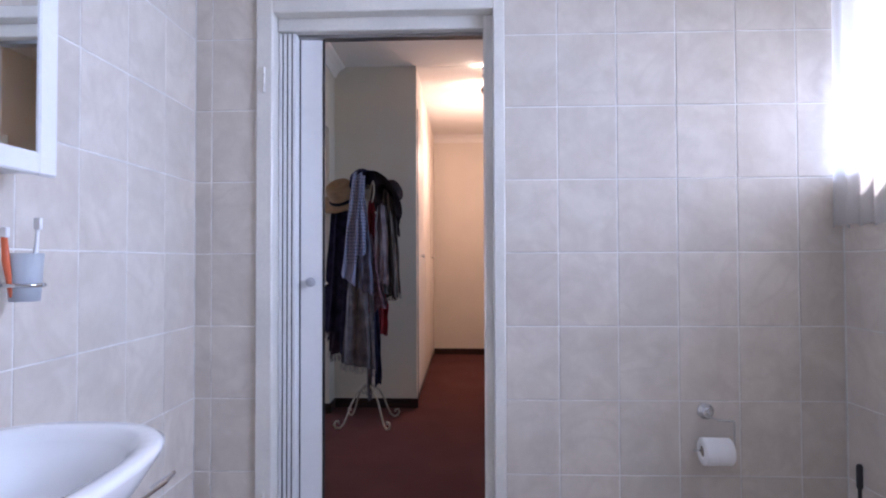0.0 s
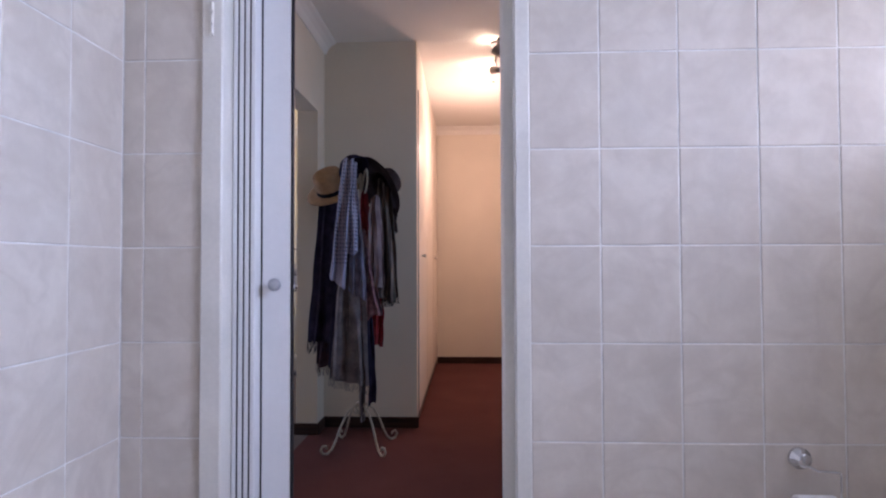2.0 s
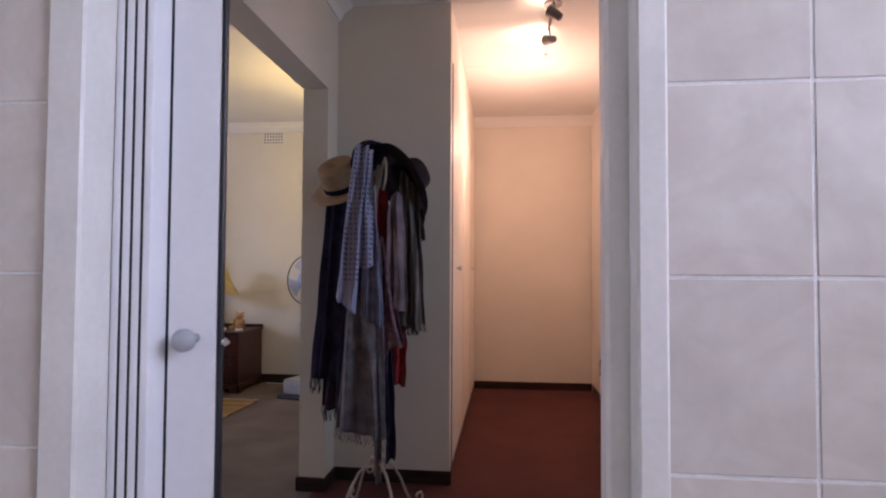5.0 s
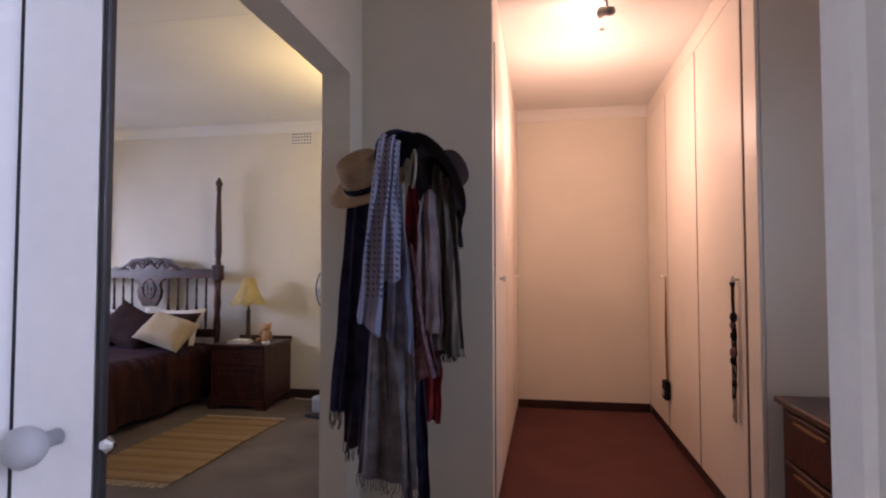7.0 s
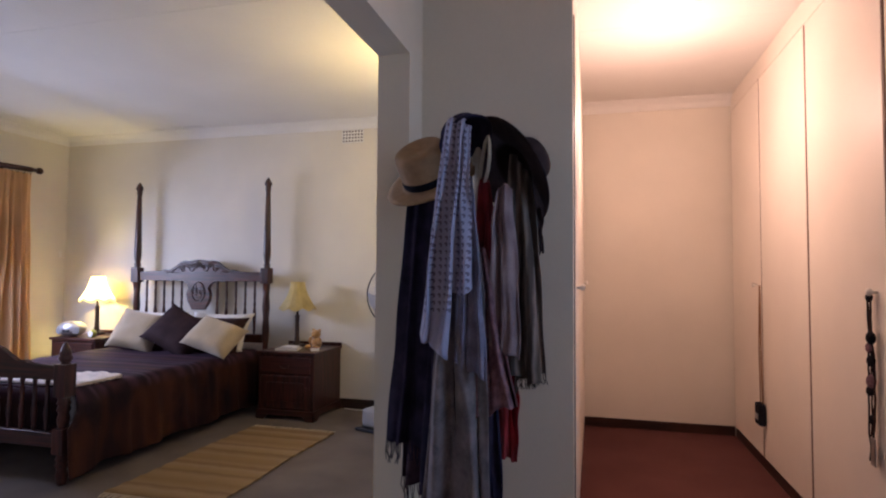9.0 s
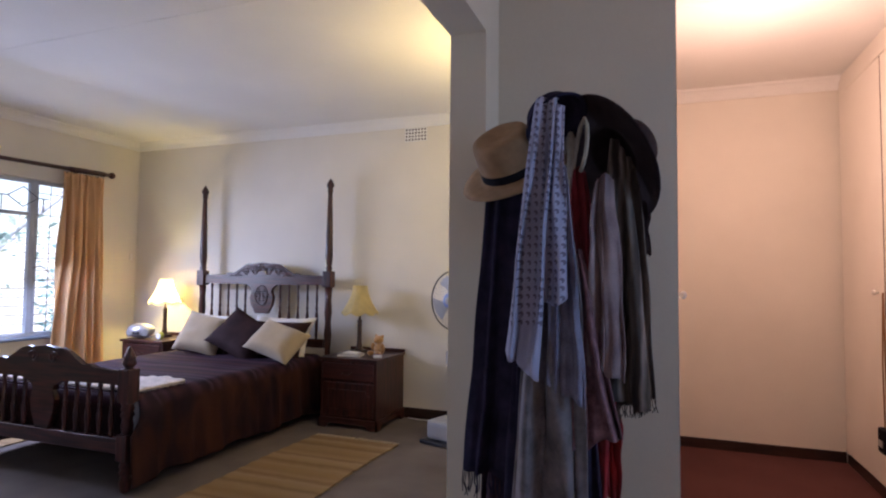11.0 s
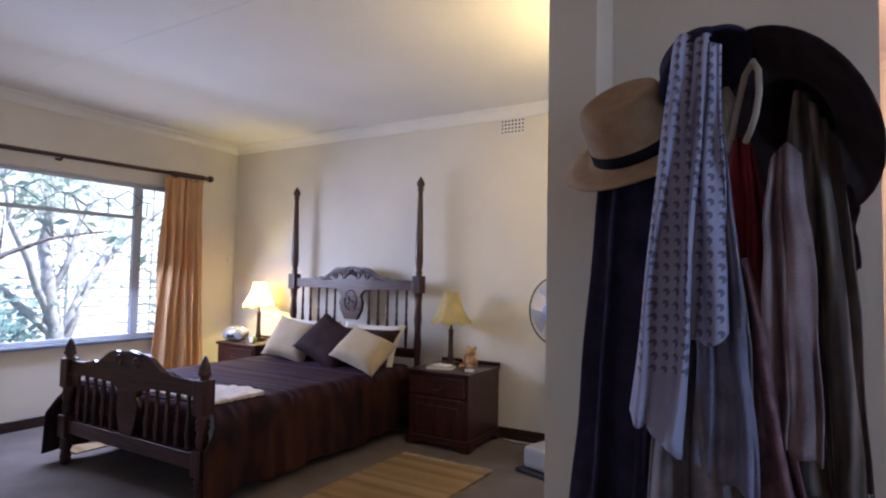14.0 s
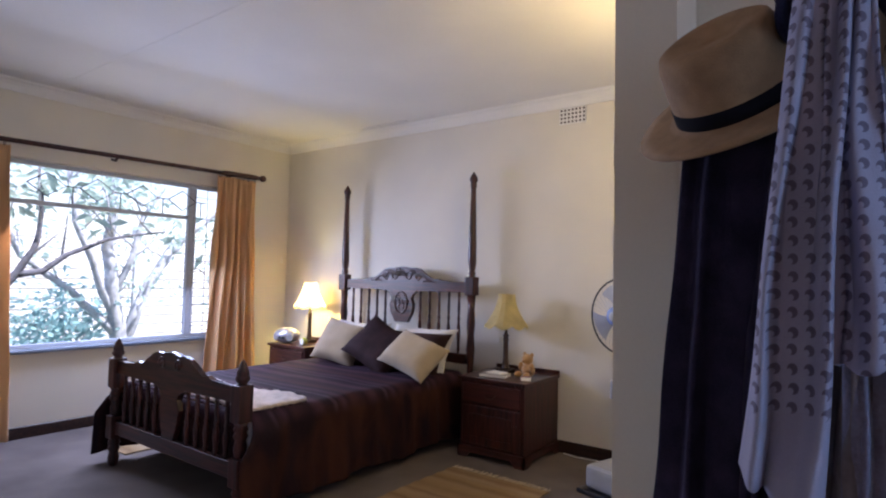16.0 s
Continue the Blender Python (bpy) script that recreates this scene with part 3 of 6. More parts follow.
def cornice(name, a, b, inward):
    """A cove moulding from a to b along the ceiling; inward is the way into the room."""
    a, b, w = Vector((*a, CEIL)), Vector((*b, CEIL)), Vector((*inward, 0))
    prof = [(0.0, 0.0), (0.085, 0.0), (0.078, -0.012), (0.055, -0.024), (0.032, -0.045), (0.02, -0.07), (0.012, -0.085), (0.0, -0.085)]
    bm = bmesh.new()
    ends = [[bm.verts.new(p + w * u + Vector((0, 0, h))) for u, h in prof] for p in (a, b)]
    k = len(prof)
    for i in range(k):
        bm.faces.new((ends[0][i], ends[0][(i + 1) % k], ends[1][(i + 1) % k], ends[1][i]))
    bm.faces.new(ends[0])
    bm.faces.new(list(reversed(ends[1])))
    return structure(name, bm, M_CEIL, "white coved cornice")


cornice("trim_cornice_bed_north", (BED_W, FAR_Y), (NIB_W, FAR_Y), (0, -1))
cornice("trim_cornice_bed_west", (BED_W, BED_S), (BED_W, FAR_Y), (1, 0))
cornice("trim_cornice_bed_east", (NIB_W, HALL_S), (NIB_W, FAR_Y), (-1, 0))
cornice("trim_cornice_passage", (PASS_W, FAR_Y), (PASS_E, FAR_Y), (0, -1))
cornice("trim_cornice_hall_west", (NIB_E, HALL_S), (NIB_E, CORNER_Y), (1, 0))


def skirting(x0, x1, y0, y1, h=0.075):
    return structure("baseboard", box(x0, x1, y0, y1, 0, h, 0.004), M_SKIRT, "dark stained wooden skirting board")


skirting(PASS_W, PASS_E, FAR_Y - 0.014, FAR_Y)
skirting(BED_W, NIB_W, FAR_Y - 0.014, FAR_Y, 0.09)
skirting(BED_W, BED_W + 0.014, BED_S, FAR_Y - 0.014, 0.09)
skirting(NIB_E, PASS_W + 0.012, CORNER_Y - 0.014, CORNER_Y)
skirting(NIB_E, NIB_E + 0.014, NIB_S - 0.014, CORNER_Y - 0.014)
skirting(NIB_W - 0.014, NIB_E, NIB_S - 0.014, NIB_S)
skirting(NIB_W - 0.014, NIB_W, NIB_S, FAR_Y - 0.014)
skirting(PASS_E + 0.03, HALL_E, CORNER_Y - 0.028, CORNER_Y - 0.012)

# ---- bathroom doorway ----
FW = 0.052
bm = box(D_L - FW - 0.012, D_L, TILE_Y - 0.016, TILE_Y + 0.10, 0, D_T + FW, 0.004)
box(D_L - 0.02, D_L + 0.018, TILE_Y + 0.10, HALL_S + 0.012, 0, D_T + 0.02, 0.004, bm=bm)
frame_l = structure("door_frame_left", bm, M_FRAME, "cream painted steel door frame jamb with old hinge leaves")
bm = box(D_R, D_R + FW - 0.008, TILE_Y - 0.016, TILE_Y + 0.04, 0, D_T + FW, 0.004)
box(D_R - 0.034, D_R + 0.03, TILE_Y + 0.042, TILE_Y + 0.10, 0, D_T, 0.006, bm=bm)
box(D_R - 0.004, D_R + 0.05, TILE_Y + 0.10, HALL_S + 0.012, 0, D_T, 0.004, bm=bm)
structure("door_frame_right", bm, M_FRAME, "cream painted steel door frame jamb")
bm = box(D_L, D_R, TILE_Y - 0.014, TILE_Y + 0.05, D_T, D_T + FW - 0.006, 0.004)
box(D_L, D_R, TILE_Y + 0.05, HALL_S + 0.012, D_T - 0.05, D_T + 0.03, 0.004, bm=bm)
structure("door_frame_head", bm, M_FRAME, "cream painted steel door frame head")
for z in (0.24, 1.87):
    bm = box(D_L - 0.034, D_L - 0.026, TILE_Y - 0.024, TILE_Y - 0.017, z - 0.05, z + 0.05, 0.001)
    for k in (-0.036, -0.003, 0.034):
        lathe([(0.0045, -0.012), (0.0045, 0.012)], 8, bm, (D_L - 0.030, TILE_Y - 0.026, z + k))
    part("hinge", bm, M_FRAME, frame_l, "painted-over steel hinge leaf")

door = thing("folding_door", (0, 0, 0), "white vinyl concertina door folded open against its frame", "door")
# the folded slats stand edge on in a zigzag, then the leading slat lies across
ZB, ZT = 0.015, D_T - 0.055


def slat_mesh(a, b, t=0.009):
    a, b = Vector(a), Vector(b)
    d = (b - a).normalized()
    n2 = Vector((-d.y, d.x)) * t / 2
    prof = [a + d * 0.004 + n2, b - d * 0.004 + n2, b - d * 0.004 - n2, a + d * 0.004 - n2]
    return slab([(p.x, p.y) for p in prof], ZT - ZB, "z", ZB, bevel=0.002)


for k in range(4):
    x = -0.799 + 0.0185 * k
    part("slat", box(x, x + 0.0145, 2.056, 2.15, ZB, ZT, 0.004, seg=2), M_WHITE, door)
    if k < 3:
        part("hinge_strip", box(x + 0.0140, x + 0.0190, 2.0575, 2.145, ZB + 0.002, ZT - 0.002), M_RUBBER, door, "dark flexible vinyl hinge strip")
    else:
        part("hinge_strip", box(x + 0.0145, x + 0.0185, 2.106, 2.118, ZB + 0.002, ZT - 0.002), M_RUBBER, door, "dark flexible vinyl hinge strip")
lead_a, lead_b = (-0.727, 2.112), (-0.633, 2.118)
part("lead_slat", slat_mesh(lead_a, lead_b, 0.016), M_WHITE, door, "white vinyl leading slat")
part("edge_strip", box(-0.635, -0.626, 2.108, 2.119, ZB, ZT, 0.002), M_RUBBER, door, "dark magnetic closing strip")
turn_x = Matrix.Rotation(radians(90), 3, "X")
part("knob", lathe([(0.008, 0.0), (0.008, 0.022), (0.016, 0.026), (0.0195, 0.034), (0.0195, 0.044), (0.014, 0.051), (0.004, 0.053)], 18, at=(-0.672, 2.106, 1.083), turn=turn_x), M_KNOB, door, "grey round plastic knob", smooth=True)
part("catch", lathe([(0.007, 0.0), (0.009, 0.006), (0.003, 0.012)], 10, at=(-0.6262, 2.1135, 1.075), turn=Matrix.Rotation(radians(90), 3, "Y")), M_CHROME, door, "small chrome catch stud")
structure("trim_door_track", box(D_L + 0.01, D_R - 0.03, 2.09, 2.135, D_T - 0.064, D_T - 0.050, 0.002), M_DULL, "grey metal sliding track")

# ---- passage cupboards ----


def cupboard(name, face_x, y0, y1, side, doors, top, label, knobs):
    """A built-in cupboard whose face looks along the passage; side is the way from the face into the cupboard."""
    th = thing(name, (face_x, y0, 0), label, "cupboard", "built-in passage cupboards")
    depth = 0.62
    x0, x1 = sorted((side * 0.02, side * depth))
    part("body", box(x0, x1, 0, y1 - y0, 0.0, CEIL - 0.001), M_CUP, th)
    f0, f1 = sorted((0.0, side * 0.02))
    g0, g1 = sorted((side * 0.0175, side * 0.0198))
    # Dark sheet behind the doors puts shade into their gaps.
    part("gap_shade", box(g0, g1, 0.012, y1 - y0 - 0.012, 0.07, top + 0.012), M_SKIRT, th, "dark sheet standing for shade in the door gaps")
    part("plinth", box(f0 + (0.006 if side > 0 else 0), f1 - (0.006 if side < 0 else 0), 0, y1 - y0, 0, 0.07), M_SKIRT, th, "dark stained plinth")
    part("head_panel", box(f0, f1, 0, y1 - y0, top + 0.012, CEIL - 0.001, 0.002), M_CUP, th)
    edge = 0.0
    for (a, b), k in zip(doors, knobs):
        a, b = a - y0, b - y0
        if a > edge + 0.02:
            part("stile", box(f0 + (0.003 if side < 0 else 0), f1 - (0.003 if side > 0 else 0), edge, a - 0.014, 0.07, top + 0.010, 0.002), M_CUP, th)
        d0, d1 = sorted((-side * 0.006, side * 0.017))
        leaf = part("door", box(d0, d1, a, b, 0.082, top, 0.003), M_CUP, th)
        # Nearly flush strip fills the gap and carries its shade as brown.
        s0, s1 = sorted((-side * 0.0045, side * 0.017))
        part("gap_shade_strip", box(s0, s1, a - 0.0135, a - 0.0006, 0.084, top - 0.002), M_GAP, th, "brown strip between the doors, with the gap's shade in its colour")
        if k is not None:
            s = Matrix.Rotation(radians(-90 * side), 3, "Y")
            part("knob", lathe([(0.006, 0.0), (0.006, 0.014), (0.015, 0.02), (0.017, 0.028), (0.011, 0.036), (0.002, 0.038)], 14, at=(-side * 0.006, k - y0, 1.21), turn=s), M_FRAME, leaf, "cream turned wooden knob", smooth=True)
        edge = b + 0.014
    if y1 - y0 > edge + 0.02:
        part("stile", box(f0 + (0.003 if side < 0 else 0), f1 - (0.003 if side > 0 else 0), edge, y1 - y0 - 0.002, 0.07, top + 0.010, 0.002), M_CUP, th)
    return th


cupboard("cupboard_run_east", PASS_E, 4.30, FAR_Y - 0.016, 1, [(4.475, 5.285), (5.31, 6.155), (6.175, 6.93)], 2.60, "cream painted built-in cupboards with plain tall doors", [4.56, None, 6.26])
cupboard("cupboard_run_west", PASS_W, CORNER_Y + 0.062, FAR_Y - 0.016, -1, [(4.50, 5.32), (5.34, 6.16), (6.20, 6.93)], 2.42, "cream painted built-in cupboards behind the coat rack wall", [4.74, None, 6.30])

# ---- passage spotlight ----
spot = thing("ceiling_spotlight", (0.14, 4.66, CEIL), "dark nickel ceiling spotlight bar with two swivel heads, switched on", "spotlight")
part("bar", tube([(0, -0.34, -0.022), (0, 0.10, -0.022)], 0.011, 10), M_SPOTMETAL, spot)
part("ceiling_plate", lathe([(0.05, -0.018), (0.052, -0.004), (0.052, 0.0)], 20, at=(0, -0.22, 0)), M_SPOTMETAL, spot)
for k, (y, aim) in enumerate([(-0.30, (-0.5, 0.2, 0.45)), (0.06, (-0.55, 0.75, 0.25))]):
    part("arm", tube([(0, y, -0.03), (0.005, y, -0.075)], 0.006, 8), M_SPOTMETAL, spot)
    tm = Vector(aim).to_track_quat("Z", "Y").to_matrix()
    head = part("head", lathe([(0.012, -0.045), (0.022, -0.040), (0.026, -0.01), (0.032, 0.035), (0.034, 0.045), (0.028, 0.046)], 16, at=(0.005, y, -0.105), turn=tm), M_SPOTMETAL, spot, "swivelling dark nickel lamp head", smooth=True)
    part("bulb", lathe([(0.010, 0.03), (0.026, 0.048), (0.026, 0.0485)], 14, at=(0.005, y, -0.105), turn=tm), M_BULB, head, "glowing halogen bulb")
part("pull_disc", lathe([(0.002, 0.0), (0.014, 0.004), (0.014, 0.008), (0.002, 0.012)], 12, at=(-0.02, 0.10, -0.19)), M_DULL, spot, "small hanging disc")
part("pull_cord", tube([(-0.004, 0.08, -0.11), (-0.018, 0.10, -0.178)], 0.0012, 5), M_DULL, spot)

# ---- pouch on strap and beads on the cupboard knobs ----
st = thing("hanging_pouch", (PASS_E - 0.024, 6.13, 0.30), "black pouch hanging by a long brown strap from a cupboard knob", "pouch")
part("strap", tube([(0, -0.018, 0.14), (-0.004, -0.014, 0.5), (0, 0.006, 0.91), (0, 0.014, 0.91), (-0.004, 0.03, 0.5), (0, 0.03, 0.14)], 0.0042, 6), M_BRAID, st, "thin brown strap")
part("pouch_body", box(-0.03, 0.012, -0.055, 0.06, 0.0, 0.14, 0.012, seg=2), M_BAND, st)
part("pouch_trim", box(-0.034, -0.029, -0.03, 0.035, 0.035, 0.075, 0.002), M_DULL, st, "small grey badge")
be = thing("hanging_beads", (PASS_E - 0.026, 4.57, 0.53), "strings of dark beads and braid hanging from a cupboard knob", "necklace")
rng = random.Random(4)
for s in range(4):
    pts = [(rng.uniform(-0.006, 0.004), (s - 1.5) * 0.013 + 0.010 * math.sin(6 * h + s), 0.69 - 0.69 * h * (0.8 + 0.06 * s)) for h in np.linspace(0, 1, 14)]
    part("string", tube(pts, 0.0035, 6), M_BAND if s % 2 else M_BROWNCLOTH, be)
for z, r in ((0.66, 0.018), (0.50, 0.024), (0.46, 0.02), (0.41, 0.022), (0.33, 0.025), (0.29, 0.02), (0.18, 0.018)):
    part("bead", sphere(r, (-0.004, rng.uniform(-0.015, 0.015), z), (0.7, 1, 1.1), u=10, v=7), M_MAUVE if z in (0.46, 0.33) else M_BAND, be)
part("pendant", box(-0.004, 0.002, -0.02, 0.02, 0.0, 0.11, 0.002), M_DULL, be, "flat metal pendant")

# ---- chest of drawers in the hall recess ----
ch = thing("chest_of_drawers", (0.78, 3.15, 0), "dark wooden chest of drawers against the hall wall", "chest")
part("top", box(-0.03, 0.56, -0.02, 1.10, 0.70, 0.727, 0.006), M_MAHOGX, ch)
part("carcass", box(0.0, 0.55, 0, 1.08, 0.06, 0.70, 0.003), M_MAHOG, ch)
for r in range(3):
    for c in range(2):
        d = part("drawer", box(-0.016, 0.0, 0.05 + c * 0.5, 0.53 + c * 0.5, 0.10 + r * 0.2, 0.28 + r * 0.2, 0.004), M_MAHOGX, ch)
        part("handle", box(-0.026, -0.0165, 0.16 + c * 0.5, 0.42 + c * 0.5, 0.245 + r * 0.2, 0.262 + r * 0.2, 0.003), M_BRAID, d, "brown flat wooden pull")
for y in (0.06, 1.02):
    for x in (0.05, 0.5):
        part("foot", lathe([(0.028, 0), (0.034, 0.03), (0.026, 0.06)], 10, at=(x, y, 0)), M_MAHOG, ch)

# ---- bathroom things ----
cab = thing("mirror_cabinet", (BATH_W, 0.0, 0), "white wall cabinet with a framed mirror door above the basin", "mirror cabinet")
CX = 0.13
part("cabinet_body", box(0.002, CX - 0.02, 0.42, 1.055, 1.365, 2.05, 0.004), M_WHITE, cab)
bm = box(CX - 0.02, CX, 0.42, 0.475, 1.356, 2.06, 0.004)
box(CX - 0.02, CX, 1.008, 1.063, 1.356, 2.06, 0.004, bm=bm)
box(CX - 0.02, CX, 0.475, 1.008, 1.356, 1.404, 0.004, bm=bm)
box(CX - 0.02, CX, 0.475, 1.008, 2.01, 2.06, 0.004, bm=bm)
part("door_frame", bm, M_WHITE, cab)
part("mirror", box(CX - 0.016, CX - 0.006, 0.475, 1.008, 1.404, 2.01), M_MIRROR, cab, "clear mirror glass")
part("lamp_socket", lathe([(0.016, 0), (0.02, 0.01), (0.016, 0.05)], 12, at=(0.05, 0.92, 1.312)), M_CARD, cab, "small brown fitting under the cabinet")

tum = thing("tumbler_holder", (BATH_W, 1.03, 1.115), "frosted glass tumbler in a chrome ring on the wall", "tumbler")
part("wall_rose", lathe([(0.024, 0.0), (0.024, 0.008), (0.012, 0.014)], 16, at=(0.002, 0, 0), turn=Matrix.Rotation(radians(90), 3, "Y")), M_CHROME, tum)
ring = [(0.082 + 0.038 * math.cos(a), 0.038 * math.sin(a), 0) for a in np.linspace(0, 2 * math.pi, 25)]
part("ring", tube(ring, 0.0045, 8), M_CHROME, tum, smooth=True)
part("arm", tube([(0.012, 0, 0), (0.044, 0, 0)], 0.005, 8), M_CHROME, tum)
part("tumbler", lathe([(0.026, -0.036), (0.030, -0.034), (0.0365, 0.07), (0.034, 0.07), (0.028, -0.030), (0.002, -0.030)], 24, at=(0.082, 0, 0)), M_FROST, tum, "frosted glass tumbler", smooth=True)
tb = thing("toothbrush", (BATH_W + 0.09, 1.04, 1.09), "white plastic toothbrush standing in the tumbler", "toothbrush")
part("handle", tube([(0, 0, 0), (0.004, 0.006, 0.09), (0.004, 0.012, 0.15)], [0.005, 0.006, 0.0035], 8), M_WHITE, tb, smooth=True)
part("bristles", box(-0.004, 0.012, 0.008, 0.018, 0.148, 0.175, 0.002), M_PAPER, tb)
tb2 = thing("toothbrush", (BATH_W + 0.075, 1.005, 1.09), "orange plastic toothbrush standing in the tumbler", "toothbrush")
part("handle", tube([(0, 0, 0), (-0.004, -0.014, 0.08), (-0.004, -0.02, 0.13)], [0.006, 0.008, 0.006], 8), M_ORANGE, tb2, smooth=True)
part("bristles", box(-0.010, 0.006, -0.026, -0.014, 0.128, 0.15, 0.002), M_PAPER, tb2)

basin = thing("wash_basin", (BATH_W, 0.70, 0.808), "white ceramic wall basin with a rounded rim", "basin")
bm = bmesh.new()


def basin_ring(w, d, z, n=40, back=0.0):
    out = []
    for i in range(n):
        a = 2 * math.pi * i / n
        c, s = math.cos(a), math.sin(a)
        x = 0.24 + d * math.copysign(abs(c) ** 0.75, c)
        y = w * math.copysign(abs(s) ** 0.75, s)
        out.append(bm.verts.new((max(x, 0.003 + back), y, z)))
    return out


rings = [basin_ring(0.10, 0.09, -0.20), basin_ring(0.20, 0.15, -0.17), basin_ring(0.31, 0.21, -0.07), basin_ring(0.345, 0.245, -0.012), basin_ring(0.348, 0.248, 0.0), basin_ring(0.335, 0.236, 0.008),
         basin_ring(0.305, 0.205, 0.002, back=0.07), basin_ring(0.285, 0.185, -0.02, back=0.08), basin_ring(0.24, 0.15, -0.09, back=0.10), basin_ring(0.14, 0.09, -0.13, back=0.12), basin_ring(0.03, 0.03, -0.138, back=0.2)]
for a, b in zip(rings, rings[1:]):
    for i in range(40):
        bm.faces.new((a[i], a[(i + 1) % 40], b[(i + 1) % 40], b[i]))
bm.faces.new(rings[-1])
bm.faces.new(list(reversed(rings[0])))
part("bowl", bm, M_CERAMIC, basin, smooth=True)
part("waste", lathe([(0.022, -0.137), (0.024, -0.133), (0.014, -0.131)], 16, at=(0.24, 0, 0)), M_CHROME, basin, "chrome plughole ring")
part("tap", tube([(0.07, 0, 0.0), (0.07, 0, 0.09), (0.10, 0, 0.125), (0.17, 0, 0.12), (0.185, 0, 0.09)], 0.012, 10), M_CHROME, basin, "chrome basin tap", smooth=True)
part("towel_rail", tube([(0.42, 0.24, -0.10), (0.455, 0.262, -0.075), (0.47, 0.20, -0.07), (0.47, -0.2, -0.07), (0.42, -0.24, -0.10)], 0.005, 8), M_CHROME, basin, "thin chrome towel rail under the rim")

rh = thing("toilet_roll_holder", (0.84, TILE_Y, 0.60), "chrome toilet roll holder on the tiled wall", "roll holder")
part("rose", lathe([(0.030, 0.0), (0.030, 0.010), (0.020, 0.014), (0.020, 0.03), (0.014, 0.034)], 20, at=(0, -0.001, 0), turn=turn_x), M_CHROME, rh, smooth=True)
part("wire", tube([(0.0, -0.028, -0.01), (0.03, -0.04, -0.024), (0.085, -0.045, -0.026), (0.088, -0.045, -0.03), (0.088, -0.045, -0.13), (0.085, -0.045, -0.134), (-0.06, -0.045, -0.134)], 0.0035, 8), M_CHROME, rh, "bent chrome wire arm")
roll = thing("toilet_roll", (0.857, TILE_Y - 0.056, 0.466), "white toilet roll on the chrome holder", "toilet roll")
bm = bmesh.new()
prof = [(0.045, -0.052), (0.049, -0.048), (0.049, 0.048), (0.045, 0.052), (0.021, 0.052), (0.020, 0.048), (0.020, -0.048), (0.021, -0.052)]
rr = [[bm.verts.new((h, r * math.cos(a), r * math.sin(a))) for r, h in prof] for a in np.linspace(0, 2 * math.pi, 29)[:-1]]
for i in range(28):
    for j in range(8):
        bm.faces.new((rr[i][j], rr[(i + 1) % 28][j], rr[(i + 1) % 28][(j + 1) % 8], rr[i][(j + 1) % 8]))
part("paper", bm, M_PAPER, roll, smooth=True)
part("core", tube([(-0.049, 0, 0), (0.049, 0, 0)], 0.0195, 18), M_CARD, roll, "grey cardboard core")

bw = thing("bathroom_curtain", (BATH_E - 0.045, 0, 0), "white net curtain hanging over the bathroom window", "curtain")
part("cloth", grid_cloth(lambda u, v: (0.012 * math.sin(u * 2 * math.pi * 11) * (0.5 + 0.5 * v) + 0.004 * math.sin(u * 37 + 5 * v), 1.20 + 0.78 * u, 2.50 - 1.215 * v + 0.006 * math.sin(u * 60)), 120, 10, 0.002), M_NET, bw, smooth=True)
part("curtain_wire", tube([(0, 0.25, 2.49), (0, 1.99, 2.49)], 0.004, 8), M_WHITE, bw)
structure("window_bathroom", box(BATH_E + 0.12, BATH_E + 0.126, BW_S, BW_N, BW_B, BW_T), M_PANE, "bathroom window pane").visible_shadow = False
structure("trim_bathroom_sill", box(BATH_E - 0.012, BATH_E + 0.15, BW_S - 0.02, BW_N + 0.02, BW_B - 0.022, BW_B, 0.004), M_TILE, "tiled window sill")
structure("window_hall_added", box(HALL_E + 0.09, HALL_E + 0.096, HW_S, HW_N, 1.0, 2.1), M_FROST, "added hall window pane, frosted to hold back the sun")

brush = thing("toilet_brush", (1.25, 1.77, 0), "toilet brush with a grey handle in a white holder", "brush")
part("holder", lathe([(0.05, 0.0), (0.055, 0.01), (0.048, 0.13), (0.042, 0.13), (0.04, 0.02)], 18), M_WHITE, brush, smooth=True)
part("handle", lathe([(0.006, 0.02), (0.006, 0.40), (0.010, 0.41), (0.010, 0.478), (0.006, 0.485)], 12), M_DKPLASTIC, brush, "dark grey handle")

# ---- the bed ----
BX, BHH, BHF = -4.137, 0.745, 0.705   # half widths between the posts at head and foot
Y_HEAD, Y_FOOT = 6.83, 4.72
bed = thing("four_poster_bed", (BX, Y_FOOT, 0), "dark mahogany double bed with carved headboard and tall turned posts", "bed")
L = Y_HEAD - Y_FOOT


